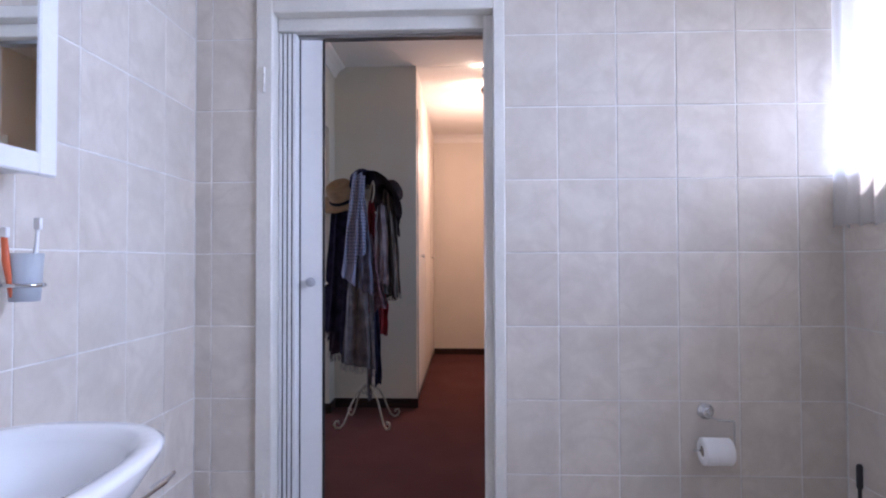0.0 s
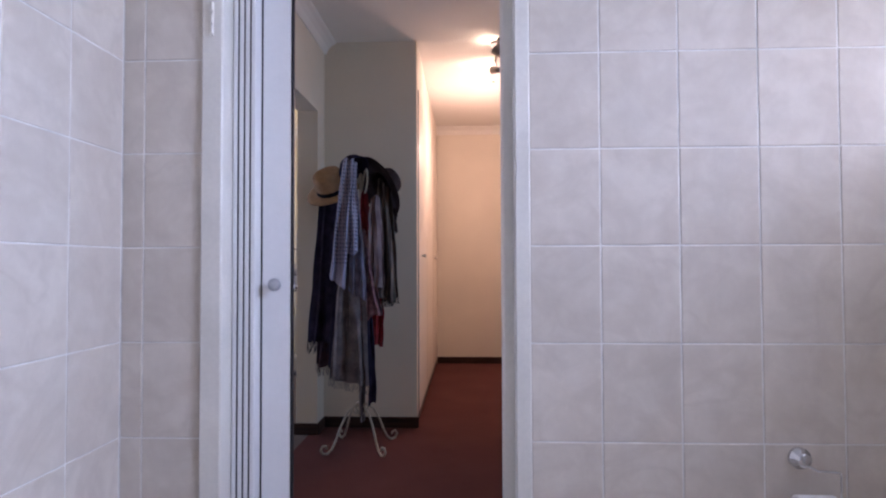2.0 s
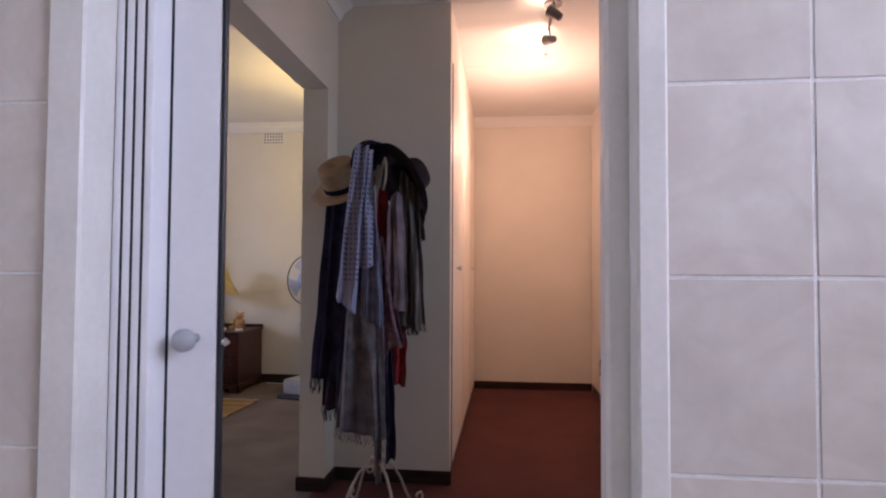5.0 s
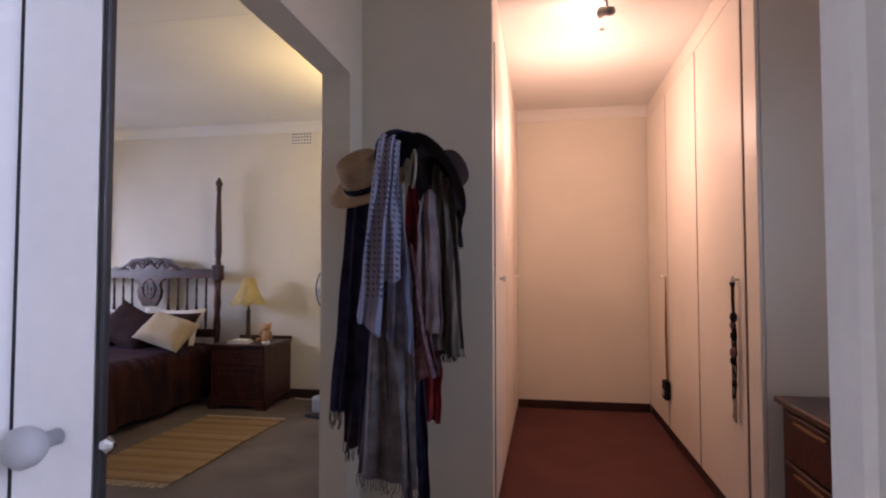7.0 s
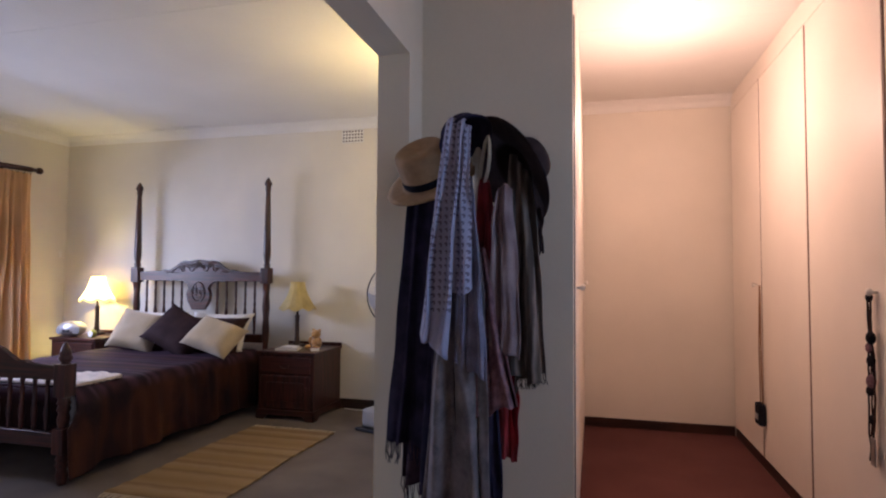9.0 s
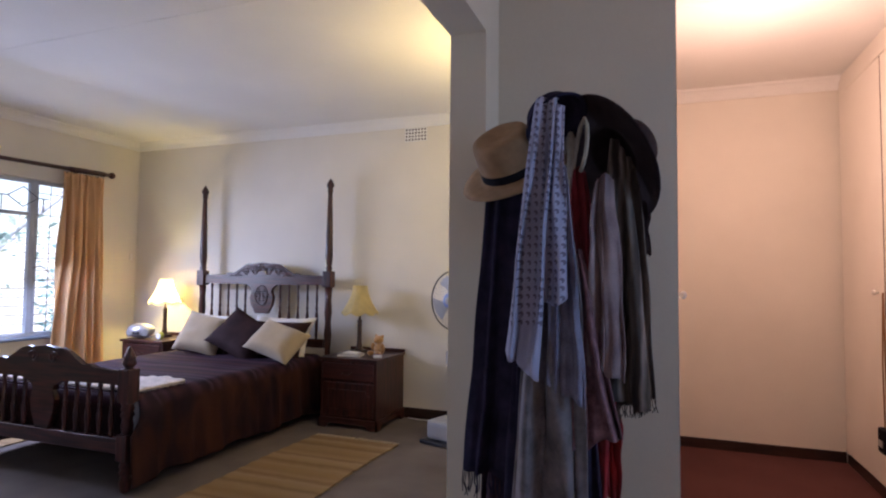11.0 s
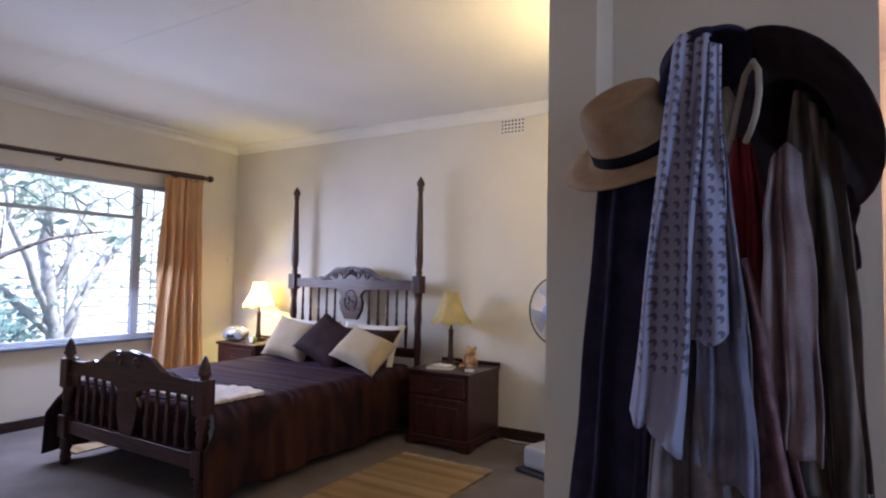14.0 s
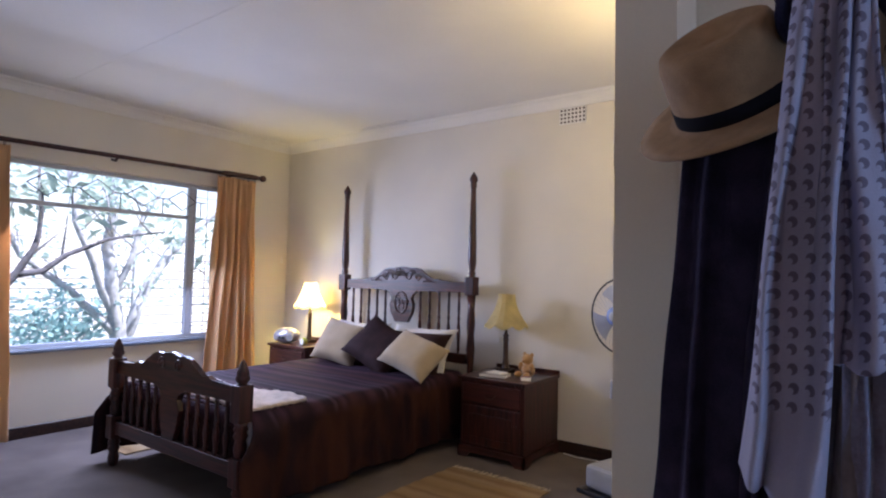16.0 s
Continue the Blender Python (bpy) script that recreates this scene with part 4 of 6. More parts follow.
def turned(z0, z1, r, style):
    """A turned length between two heights: 'post', 'spindle' or 'leg'."""
    h = z1 - z0
    if style == "spindle":
        prof = [(0.55, 0), (0.55, 0.04), (0.9, 0.07), (0.6, 0.10), (0.7, 0.13), (1.0, 0.32), (0.9, 0.42), (0.55, 0.52), (0.85, 0.56), (0.55, 0.60), (0.75, 0.75), (0.5, 0.9), (0.8, 0.94), (0.55, 1.0)]
    elif style == "leg":
        prof = [(0.55, 0), (0.75, 0.06), (0.9, 0.3), (0.7, 0.5), (1.0, 0.62), (0.75, 0.72), (1.0, 0.8), (0.8, 0.9), (1.0, 1.0)]
    else:
        prof = [(1.0, 0), (0.7, 0.012), (0.95, 0.035), (0.65, 0.055), (0.8, 0.075), (1.0, 0.15), (0.95, 0.25), (0.62, 0.80), (0.55, 0.845), (0.85, 0.855), (0.55, 0.866), (0.85, 0.875), (0.6, 0.89), (1.0, 0.915), (0.95, 0.94), (0.5, 0.975), (0.12, 1.0)]
    return [(r * a, z0 + h * b) for a, b in prof]


for sx in (-1, 1):
    x = sx * BHH
    post = part("head_post", lathe(turned(1.315, 2.19, 0.036, "post"), 16, at=(x, L, 0)), M_MAHOG, bed, smooth=True)
    part("post_block", box(x - 0.043, x + 0.043, L - 0.043, L + 0.043, 1.165, 1.315, 0.006, seg=2), M_MAHOG, post)
    part("post_leg", lathe(turned(0.0, 1.165, 0.036, "leg"), 14, at=(x, L, 0)), M_MAHOG, post, smooth=True)
    x = sx * BHF
    fp = part("foot_post", box(x - 0.042, x + 0.042, -0.042, 0.042, 0.52, 0.715, 0.006, seg=2), M_MAHOG, bed)
    part("finial", lathe([(0.034, 0.715), (0.022, 0.722), (0.036, 0.738), (0.040, 0.752), (0.030, 0.768), (0.034, 0.775), (0.027, 0.80), (0.014, 0.832), (0.003, 0.848)], 16, at=(x, 0, 0)), M_MAHOG, fp, smooth=True)
    part("turned_shaft", lathe(turned(0.33, 0.52, 0.040, "leg"), 14, at=(x, 0, 0)), M_MAHOG, fp, smooth=True)
    part("lower_block", box(x - 0.042, x + 0.042, -0.042, 0.042, 0.185, 0.335, 0.006, seg=2), M_MAHOG, fp)
    part("foot", lathe(turned(0.0, 0.19, 0.040, "leg"), 14, at=(x, 0, 0)), M_MAHOG, fp, smooth=True)
    part("side_rail", box(x - 0.016, x + 0.016, 0.042, L - 0.043, 0.20, 0.33, 0.004), M_MAHOG, bed)


def crest(w, z_end, z_shoulder, z_top, z_low, drop_w, drop_z):
    """The outline of a board with an arched crest, scrolled shoulders and a vase-shaped drop in the middle."""
    up = [(-w, z_low), (-w, z_end), (-0.44, z_end + 0.004), (-0.40, z_shoulder + 0.012), (-0.34, z_shoulder), (-0.27, z_shoulder + 0.045), (-0.21, z_top - 0.018), (-0.15, z_top - 0.004), (-0.10, z_top - 0.014), (-0.05, z_top), (0, z_top + 0.006)]
    top = up + [(-x, z) for x, z in reversed(up[:-1])]
    low = [(0.17, z_low), (drop_w, z_low - 0.035), (drop_w * 0.86, z_low - 0.07), (drop_w * 1.12, z_low - 0.13), (drop_w, z_low - 0.2), (drop_w * 0.6, drop_z)]
    return top + low + [(-x, z) for x, z in reversed(low)]


hb = part("headboard", slab(crest(BHH - 0.043, 1.272, 1.285, 1.392, 1.185, 0.125, 0.90), 0.04, "y", L - 0.02, bevel=0.005), M_MAHOGX, bed, "carved mahogany headboard crest and centre panel")
# carved scrolls stand proud of the crest and the centre panel
for sx in (-1, 1):
    for cx, cz, r0, turns in ((0.085, 1.315, 0.048, 1.6), (0.19, 1.302, 0.036, 1.4), (0.045, 1.075, 0.040, 1.5)):
        pts = []
        for k in range(26):
            a = k / 25 * turns * 2 * math.pi
            r = r0 * (1 - 0.8 * k / 25)
            pts.append((sx * (cx + r * math.cos(a)), L - 0.022, cz + r * math.sin(a)))
        part("carved_scroll", tube(pts, [0.008] * 20 + [0.007] * 5 + [0.005], 6), M_MAHOGX, hb, smooth=True)
    for k in range(5):
        part("carved_leaf", sphere(0.014, (sx * (0.25 + 0.03 * k), L - 0.020, 1.268 + 0.006 * (k % 2)), (1.4, 0.5, 0.7), u=8, v=6), M_MAHOGX, hb)
    for n_arc, (cx, cz, r0) in enumerate(((0.105, 1.285, 0.085), (0.105, 1.285, 0.068), (0.225, 1.262, 0.060))):
        arc = [(sx * (cx + r0 * math.cos(a)), L - 0.021, cz + r0 * math.sin(a)) for a in np.linspace(0.25, 2.75, 16)]
        part("carved_ridge", tube(arc, [0.003 + 0.005 * math.sin(math.pi * k / 15) for k in range(16)], 6), M_MAHOGX, hb, smooth=True)
    for k in range(3):
        a = radians(90 - sx * (14 + 26 * k))
        q = Matrix.Rotation(-(a - math.pi / 2), 3, "Y")
        petal = [Vector((0, 0, 0.016)), Vector((0, 0, 0.035)), Vector((0, 0, 0.058)), Vector((0, 0, 0.070))]
        part("carved_petal", tube([q @ p + Vector((0, L - 0.021, 1.305)) for p in petal], [0.004, 0.010, 0.011, 0.004], 6), M_MAHOGX, hb, smooth=True)
    for k in range(6):
        part("carved_leaf", sphere(0.013, (sx * (0.022 + 0.010 * (k % 2)), L - 0.021, 1.02 + 0.022 * k), (1.5, 0.6, 0.7), u=8, v=6), M_MAHOGX, hb)
    part("carved_edge", tube([(sx * x, L - 0.021, z) for x, z in ((0.0, 1.382), (0.05, 1.376), (0.10, 1.362), (0.15, 1.372), (0.20, 1.358), (0.255, 1.318), (0.30, 1.284), (0.34, 1.272))], 0.007, 6), M_MAHOGX, hb, smooth=True)
ov = [(0.072 * math.cos(a), L - 0.021, 1.075 + 0.095 * math.sin(a)) for a in np.linspace(0, 2 * math.pi, 33)]
part("carved_oval", tube(ov, 0.008, 6), M_MAHOGX, hb, smooth=True)
part("bottom_rail", box(-BHH + 0.04, BHH - 0.04, L - 0.018, L + 0.018, 0.60, 0.68, 0.004), M_MAHOGX, hb)
for sx in (-1, 1):
    for k in range(5):
        part("spindle", lathe(turned(0.68, 1.19, 0.017, "spindle"), 10, at=(sx * (0.205 + 0.104 * k), L, 0)), M_MAHOG, hb, smooth=True)
fb = part("footboard", slab(crest(BHF - 0.042, 0.70, 0.715, 0.815, 0.615, 0.10, 0.30), 0.036, "y", -0.018, bevel=0.005), M_MAHOGX, bed, "mahogany footboard with an arched crest")
part("bottom_rail", box(-BHF + 0.042, BHF - 0.042, -0.018, 0.018, 0.215, 0.305, 0.004), M_MAHOGX, fb)
for sx in (-1, 1):
    for k in range(5):
        part("spindle", lathe(turned(0.305, 0.62, 0.019, "spindle"), 10, at=(sx * (0.185 + 0.098 * k), 0, 0)), M_MAHOG, fb, smooth=True)
    pts = [(sx * (0.09 + 0.045 * (1 - k / 22) * math.cos(k * 0.42)), -0.02, 0.745 + 0.045 * (1 - k / 22) * math.sin(k * 0.42)) for k in range(20)]
    part("carved_scroll", tube(pts, 0.006, 6), M_MAHOGX, fb, smooth=True)

mt = thing("mattress", (BX, Y_FOOT, 0.25), "thick double mattress under the bedspread", "mattress")
part("mattress_body", box(-0.68, 0.68, 0.06, L - 0.05, 0.0, 0.27, 0.04, seg=3), M_WHITECLOTH, mt)


def spread_point(u, v):
    """The bedspread from one hem over the bed to the other: u across, v from foot to head."""
    y = 0.055 + v * (L - 0.13)
    s = (u - 0.5) * 2.36
    top, drop = 0.722, 0.445
    fold = 0.016 * math.sin(y * 21) + 0.010 * math.sin(y * 47 + 1)
    soft = 0.010 * noise.noise((s * 3, y * 3, 0))
    if abs(s) <= top:
        e = max(0, abs(s) - top + 0.06) / 0.06
        return (s, y, 0.545 - 0.018 * e * e + soft)
    d = min(1.0, (abs(s) - top) / drop)
    foot = max(0.0, 1 - v * 9)
    y -= 0.135 * foot * min(1.0, d * 2.5)
    return (math.copysign(top + 0.022 * (1 - (1 - min(1, d * 6)) ** 2) + d * (0.035 + fold) + 0.062 * min(1.0, foot * 2) * min(1.0, d * 5), s), y, 0.527 - d * 0.455 + 0.012 * math.sin(y * 9) * d)


sp = thing("bedspread", (BX, Y_FOOT, 0), "dark brown bedspread with plum and rust stripes, purpler on top for sky light, draped to the floor", "bedspread")
part("spread_cloth", grid_cloth(spread_point, 84, 60, 0.012), M_SPREAD, sp, smooth=True)
part("foot_drape", grid_cloth(lambda u, v: (-0.66 + 1.32 * u, 0.050 + 0.012 * math.sin(u * 40) * v, 0.54 - 0.34 * v), 40, 8, 0.010), M_SPREAD, sp, smooth=True)
th = thing("fluffy_throw", (BX, Y_FOOT, 0.552), "pale fluffy throw folded across the foot of the bed", "throw")
rng = random.Random(9)


def throw_point(u, v):
    x, y = -0.66 + 1.34 * u, 0.08 + 0.36 * v + 0.05 * math.sin(u * 9) * v
    z = 0.010 + 0.016 * abs(noise.noise((x * 9, y * 9, 2))) + 0.008 * noise.noise((x * 40, y * 40, 7))
    return (x, y, z)


part("throw_cloth", grid_cloth(throw_point, 70, 24, 0.018), M_FUR, th, smooth=True)


def cushion(name, at, size, puff, rot, mat, label, category="cushion", frill=0.0):
    th = new(name)
    th.matrix_world = pose(*at, *rot)
    tagged(th, label, category, "pillows on the bed")
    bm = bmesh.new()
    n = 14
    sheets = []
    for side in (1, -1):
        rows = []
        for i in range(n + 1):
            row = []
            for j in range(n + 1):
                a, b = 2 * i / n - 1, 2 * j / n - 1
                pinch = 1 - 0.10 * (1 - a * a) * b * b - 0.0
                pinch2 = 1 - 0.10 * (1 - b * b) * a * a
                t = max(0.0, (1 - a ** 4) * (1 - b ** 4)) ** 0.6
                wr = 1 + 0.10 * noise.noise((a * 2.2 + at[0], b * 2.2, at[1]))
                row.append(bm.verts.new((a * size[0] / 2 * pinch2, b * size[1] / 2 * pinch, side * (puff / 2 * t * wr + 0.004))))
            rows.append(row)
        sheets.append(rows)
    for s, rows in enumerate(sheets):
        for i in range(n):
            for j in range(n):
                q = (rows[i][j], rows[i + 1][j], rows[i + 1][j + 1], rows[i][j + 1])
                bm.faces.new(q if s == 0 else tuple(reversed(q)))
    a, b = sheets
    for i in range(n):
        bm.faces.new((a[i][0], b[i][0], b[i + 1][0], a[i + 1][0]))
        bm.faces.new((a[i][n], a[i + 1][n], b[i + 1][n], b[i][n]))
        bm.faces.new((a[0][i], a[0][i + 1], b[0][i + 1], b[0][i]))
        bm.faces.new((a[n][i], b[n][i], b[n][i + 1], a[n][i + 1]))
    part("cover", bm, mat, th, smooth=True)
    return th


for sx in (-1, 1):
    cushion("pillow", (BX + sx * 0.36, 6.63, 0.70), (0.66, 0.42, 0.15), 0.15, (62, 0, 0), M_WHITECLOTH, "white cotton pillow leaning on the headboard", "pillow")
    cushion("pillow", (BX + sx * 0.37, 6.53, 0.685), (0.64, 0.40), 0.16, (56, 0, sx * 3), M_BROWNCLOTH, "dark brown satin pillow in front of a white one", "pillow")
cushion("cushion", (-4.46, 6.40, 0.725), (0.44, 0.40), 0.18, (58, 10, 12), M_CREAM, "cream square cushion propped on the pillows")
cushion("cushion", (-4.00, 6.39, 0.725), (0.56, 0.42), 0.17, (48, 22, -4), M_PURPLECLOTH, "dark plum cushion tilted between cream ones")
cushion("cushion", (-3.54, 6.27, 0.715), (0.48, 0.34), 0.17, (42, 15, -4), M_CREAM, "cream square cushion standing on one corner")

# ---- bedside tables ----


def nightstand(at, w, d, h, label):
    th = thing("bedside_table", at, label, "bedside table", "bedside tables")
    part("top", box(-w / 2 - 0.015, w / 2 + 0.015, -0.02, d, h - 0.025, h, 0.006, seg=2), M_MAHOGX, th)
    part("carcass", box(-w / 2, w / 2, 0.0, d, 0.07, h - 0.025, 0.003), M_MAHOG, th)
    part("back_lip", box(-w / 2 - 0.015, w / 2 + 0.015, d - 0.018, d, h, h + 0.03, 0.005), M_MAHOGX, th)
    part("plinth", slab([(-w / 2 - 0.012, 0), (-w / 2 - 0.012, 0.085), (w / 2 + 0.012, 0.085), (w / 2 + 0.012, 0), (w / 2 - 0.06, 0), (w / 2 - 0.10, 0.04), (-w / 2 + 0.10, 0.04), (-w / 2 + 0.06, 0)], 0.02, "y", -0.014), M_MAHOGX, th, "shaped bracket plinth")
    for sx in (-1, 1):
        part("side_plinth", slab([(-0.014, 0), (-0.014, 0.085), (d, 0.085), (d, 0), (d - 0.06, 0), (d - 0.1, 0.04), (0.1, 0.04), (0.06, 0)], 0.014, "x", sx * (w / 2 + 0.005) - 0.007), M_MAHOGX, th)
    dr = part("drawer", box(-w / 2 + 0.025, w / 2 - 0.025, -0.014, 0.0, h - 0.185, h - 0.045, 0.005), M_MAHOGX, th)
    hd = [(0.045 * math.cos(a), -0.028, h - 0.112 - 0.026 * math.sin(a)) for a in np.linspace(0, math.pi, 9)]
    part("handle", tube(hd, 0.004, 6), M_LAMPWOOD, dr, "dark drop handle")
    dd = part("door", box(-w / 2 + 0.025, w / 2 - 0.025, -0.014, 0.0, 0.105, h - 0.205, 0.005), M_MAHOG, th)
    part("panel", box(-w / 2 + 0.085, w / 2 - 0.085, -0.021, -0.0145, 0.16, h - 0.26, 0.005), M_MAHOG, dd)
    part("knob", lathe([(0.005, 0), (0.012, 0.014), (0.009, 0.022)], 10, at=(w / 2 - 0.055, -0.014, 0.28), turn=turn_x), M_MAHOG, dd)
    return th


nightstand((-2.945, 6.44, 0), 0.53, 0.54, 0.585, "dark mahogany bedside table beside the window-far side of the bed")
nightstand((-5.29, 6.48, 0), 0.53, 0.50, 0.62, "dark mahogany bedside table next to the gold curtain")


def table_lamp(at, shade_mat, lit, label):
    th = thing("table_lamp", at, label, "lamp", "bedside lamps")
    part("base", box(-0.055, 0.055, -0.055, 0.055, 0.0, 0.028, 0.006, seg=2), M_LAMPWOOD, th)
    part("column", lathe([(0.040, 0.028), (0.030, 0.04), (0.024, 0.06), (0.027, 0.07), (0.022, 0.09), (0.019, 0.24), (0.024, 0.25), (0.018, 0.265), (0.026, 0.285), (0.012, 0.30), (0.010, 0.36)], 12), M_LAMPWOOD, th, smooth=True)
    bm = bmesh.new()
    nseg, rows = 64, 8
    outer = []
    for j in range(rows + 1):
        v = j / rows
        ring = []
        for i in range(nseg):
            a = 2 * math.pi * i / nseg
            r = 0.066 + 0.100 * v ** 1.9 + 0.002 * math.cos(a * 16)
            z = 0.60 - 0.235 * v - (0.030 * abs(math.sin(a * 4)) if j == rows else 0)
            ring.append(bm.verts.new((r * math.cos(a), r * math.sin(a), z)))
        outer.append(ring)
    for a, b in zip(outer, outer[1:]):
        for i in range(nseg):
            bm.faces.new((a[i], a[(i + 1) % nseg], b[(i + 1) % nseg], b[i]))
    sh = part("shade", bm, shade_mat, th, "scalloped cloth shade", smooth=True)
    hem = [(0.1645 * math.cos(2 * math.pi * i / 96), 0.1645 * math.sin(2 * math.pi * i / 96), 0.373 - 0.026 * abs(math.sin(8 * math.pi * i / 96))) for i in range(97)]
    part("braid", tube(hem, 0.004, 6), M_BRAID if lit else M_SHADE, sh, "braid along the scalloped hem")
    part("top_ring", tube([(0.067 * math.cos(a), 0.067 * math.sin(a), 0.60) for a in np.linspace(0, 2 * math.pi, 33)], 0.003, 6), shade_mat, sh)
    part("bulb", sphere(0.026, (0, 0, 0.43), (1, 1, 1.3), u=12, v=8), M_BULB2 if lit else M_WHITE, th)
    return th


table_lamp((-3.03, 6.78, 0.585), M_SHADE, False, "table lamp with a gold scalloped shade, dark wooden base, switched off")
table_lamp((-5.32, 6.78, 0.62), M_SHADE_ON, True, "table lamp with a cream scalloped shade, switched on")

radio = thing("cd_radio", (-5.44, 6.60, 0.62), "silver portable radio with rounded sides on the bedside table", "radio", turn=18)
part("case", sphere(0.13, (0, 0, 0.0775), (1.05, 0.80, 0.60), u=24, v=14), M_SILVER, radio, smooth=True)
part("lid", lathe([(0.07, 0.0), (0.066, 0.012), (0.02, 0.02)], 24, at=(0, 0, 0.128)), M_CHROME, radio, "shiny disc lid", smooth=True)
for sx in (-1, 1):
    part("speaker", lathe([(0.036, 0), (0.036, 0.012), (0.028, 0.016)], 18, at=(sx * 0.078, -0.068, 0.062), turn=Matrix.Rotation(radians(90), 3, "X") @ Matrix.Rotation(radians(sx * 20), 3, "Y")), M_PLASTIC, radio, "round grey speaker grille")
part("display", box(-0.035, 0.035, -0.102, -0.09, 0.045, 0.075, 0.002), M_DKPLASTIC, radio)
clock = thing("alarm_clock", (-5.16, 6.58, 0.62), "small yellow-green alarm clock beside the lamp", "clock")
part("case", sphere(0.04, (0, 0, 0.038), (1, 0.7, 0.95), u=14, v=10), material("lime_plastic", (0.42, 0.45, 0.08), 0.4), clock, smooth=True)
part("face", lathe([(0.028, 0), (0.028, 0.004)], 16, at=(0, -0.028, 0.038), turn=turn_x), M_PAPER, clock)

bm = sphere(0.052, (0, 0, 0.055), (1, 0.9, 1.05))
sphere(0.043, (0, -0.008, 0.135), (1, 0.95, 0.92), bm=bm)
sphere(0.018, (0, -0.046, 0.125), (1, 0.8, 0.8), bm=bm, u=10, v=8)
for sx in (-1, 1):
    sphere(0.016, (sx * 0.036, 0, 0.168), (1, 0.6, 1), bm=bm, u=10, v=8)
    sphere(0.022, (sx * 0.052, -0.022, 0.078), (0.8, 1.0, 1.5), bm=bm, u=10, v=8)
    sphere(0.024, (sx * 0.042, -0.062, 0.024), (0.9, 1.5, 0.9), bm=bm, u=10, v=8)
bear = link("teddy_bear", bm, M_BEAR, smooth=True)
bear.matrix_world = pose(-2.78, 6.68, 0.586, 0, 0, -15)
tagged(bear, "small golden plush teddy bear sitting on the bedside table", "toy")
for k, (x, y, w, d, h, z, turn, mat) in enumerate([(-2.99, 6.56, 0.20, 0.14, 0.022, 0.5855, 12, M_BOOK), (-2.97, 6.55, 0.13, 0.10, 0.014, 0.608, -8, M_PAPER), (-2.73, 6.55, 0.07, 0.05, 0.03, 0.5855, 20, M_MAUVE)]):
    bk = thing("book" if k < 2 else "trinket_box", (x, y, z), ("closed paperback book on the bedside table", "small white notebook lying on a book", "small pinkish box beside the teddy bear")[k], ("book", "book", "box")[k], turn=turn)
    part("cover", box(-w / 2, w / 2, -d / 2, d / 2, 0, h, 0.002), mat, bk)
    part("pages", box(-w / 2 + 0.004, w / 2 + 0.0015, -d / 2 - 0.0015, d / 2 - 0.004, 0.003, h - 0.003), M_PAPER, bk)

# ---- pedestal fan ----
fan = thing("pedestal_fan", (-1.995, 6.42, 0), "pedestal fan with a round wire cage and blue hub", "fan", turn=-18)
part("foot_box", box(-0.155, 0.155, -0.155, 0.155, 0.03, 0.175, 0.035, seg=3), M_PLASTIC, fan)
part("foot_plate", box(-0.19, 0.19, -0.19, 0.19, 0.0, 0.03, 0.01, seg=2), M_DKPLASTIC, fan, "dark base skirt")
part("pole", lathe([(0.018, 0.175), (0.018, 0.6), (0.013, 0.605), (0.013, 1.02)], 12), M_PLASTIC, fan, smooth=True)
part("control_box", box(-0.05, 0.05, -0.05, 0.04, 0.58, 0.70, 0.012, seg=2), M_PLASTIC, fan)
part("motor", lathe([(0.04, -0.10), (0.062, -0.07), (0.066, 0.02), (0.05, 0.03)], 20, at=(0, 0.09, 1.09), turn=turn_x), M_PLASTIC, fan, smooth=True)
cage = part("cage_rim", tube([(0.235 * math.cos(a), 0.0, 1.09 + 0.235 * math.sin(a)) for a in np.linspace(0, 2 * math.pi, 49)], 0.006, 8), M_CAGE, fan, "dark cage rim", smooth=True)
for k in range(36):
    a = 2 * math.pi * k / 36
    pts = [(r * math.cos(a), -0.075 * math.cos(r / 0.235 * math.pi / 2) ** 0.6 if r < 0.235 else 0, 1.09 + r * math.sin(a)) for r in (0.055, 0.11, 0.17, 0.21, 0.235)]
    part("cage_wire", tube(pts, 0.0011, 4), M_DULL, cage)
part("hub_badge", lathe([(0.058, 0.0), (0.058, 0.01), (0.045, 0.016)], 24, at=(0, -0.068, 1.09), turn=turn_x), M_BLUEPLASTIC, fan, "blue round hub badge", smooth=True)
part("hub_ring", lathe([(0.03, 0.0), (0.03, 0.006), (0.02, 0.008)], 20, at=(0, -0.083, 1.09), turn=turn_x), M_PLASTIC, fan)
for k in range(4):
    a0 = k * math.pi / 2 + 0.4
    blade = grid_cloth(lambda u, v, a0=a0: ((0.05 + 0.155 * u) * math.cos(a0 + 0.5 * (v - 0.5) * (1 + u)), -0.012 + 0.035 * (v - 0.5), 1.09 + (0.05 + 0.155 * u) * math.sin(a0 + 0.5 * (v - 0.5) * (1 + u))), 6, 6, 0.003)
    part("blade", blade, M_KNOB, fan, "pale plastic blade")
cable = thing("power_cable", (0, 0, 0), "thin white power cable along the skirting", "cable")
part("flex", tube([(-2.62, 6.96, 0.006), (-2.5, 6.93, 0.006), (-2.36, 6.95, 0.006), (-2.2, 6.86, 0.006), (-2.12, 6.76, 0.006)], 0.004, 6), M_WHITE, cable)

# ---- rug ----
rug = thing("woven_rug", (-2.72, 5.42, 0), "striped ochre woven cotton rug with fringed ends", "rug")
part("weave", grid_cloth(lambda u, v: (-0.36 + 0.72 * u + 0.008 * math.sin(v * 8), -0.74 + 1.48 * v, 0.007 + 0.0025 * math.sin(v * 80)), 20, 120, 0.010), M_RUG, rug)
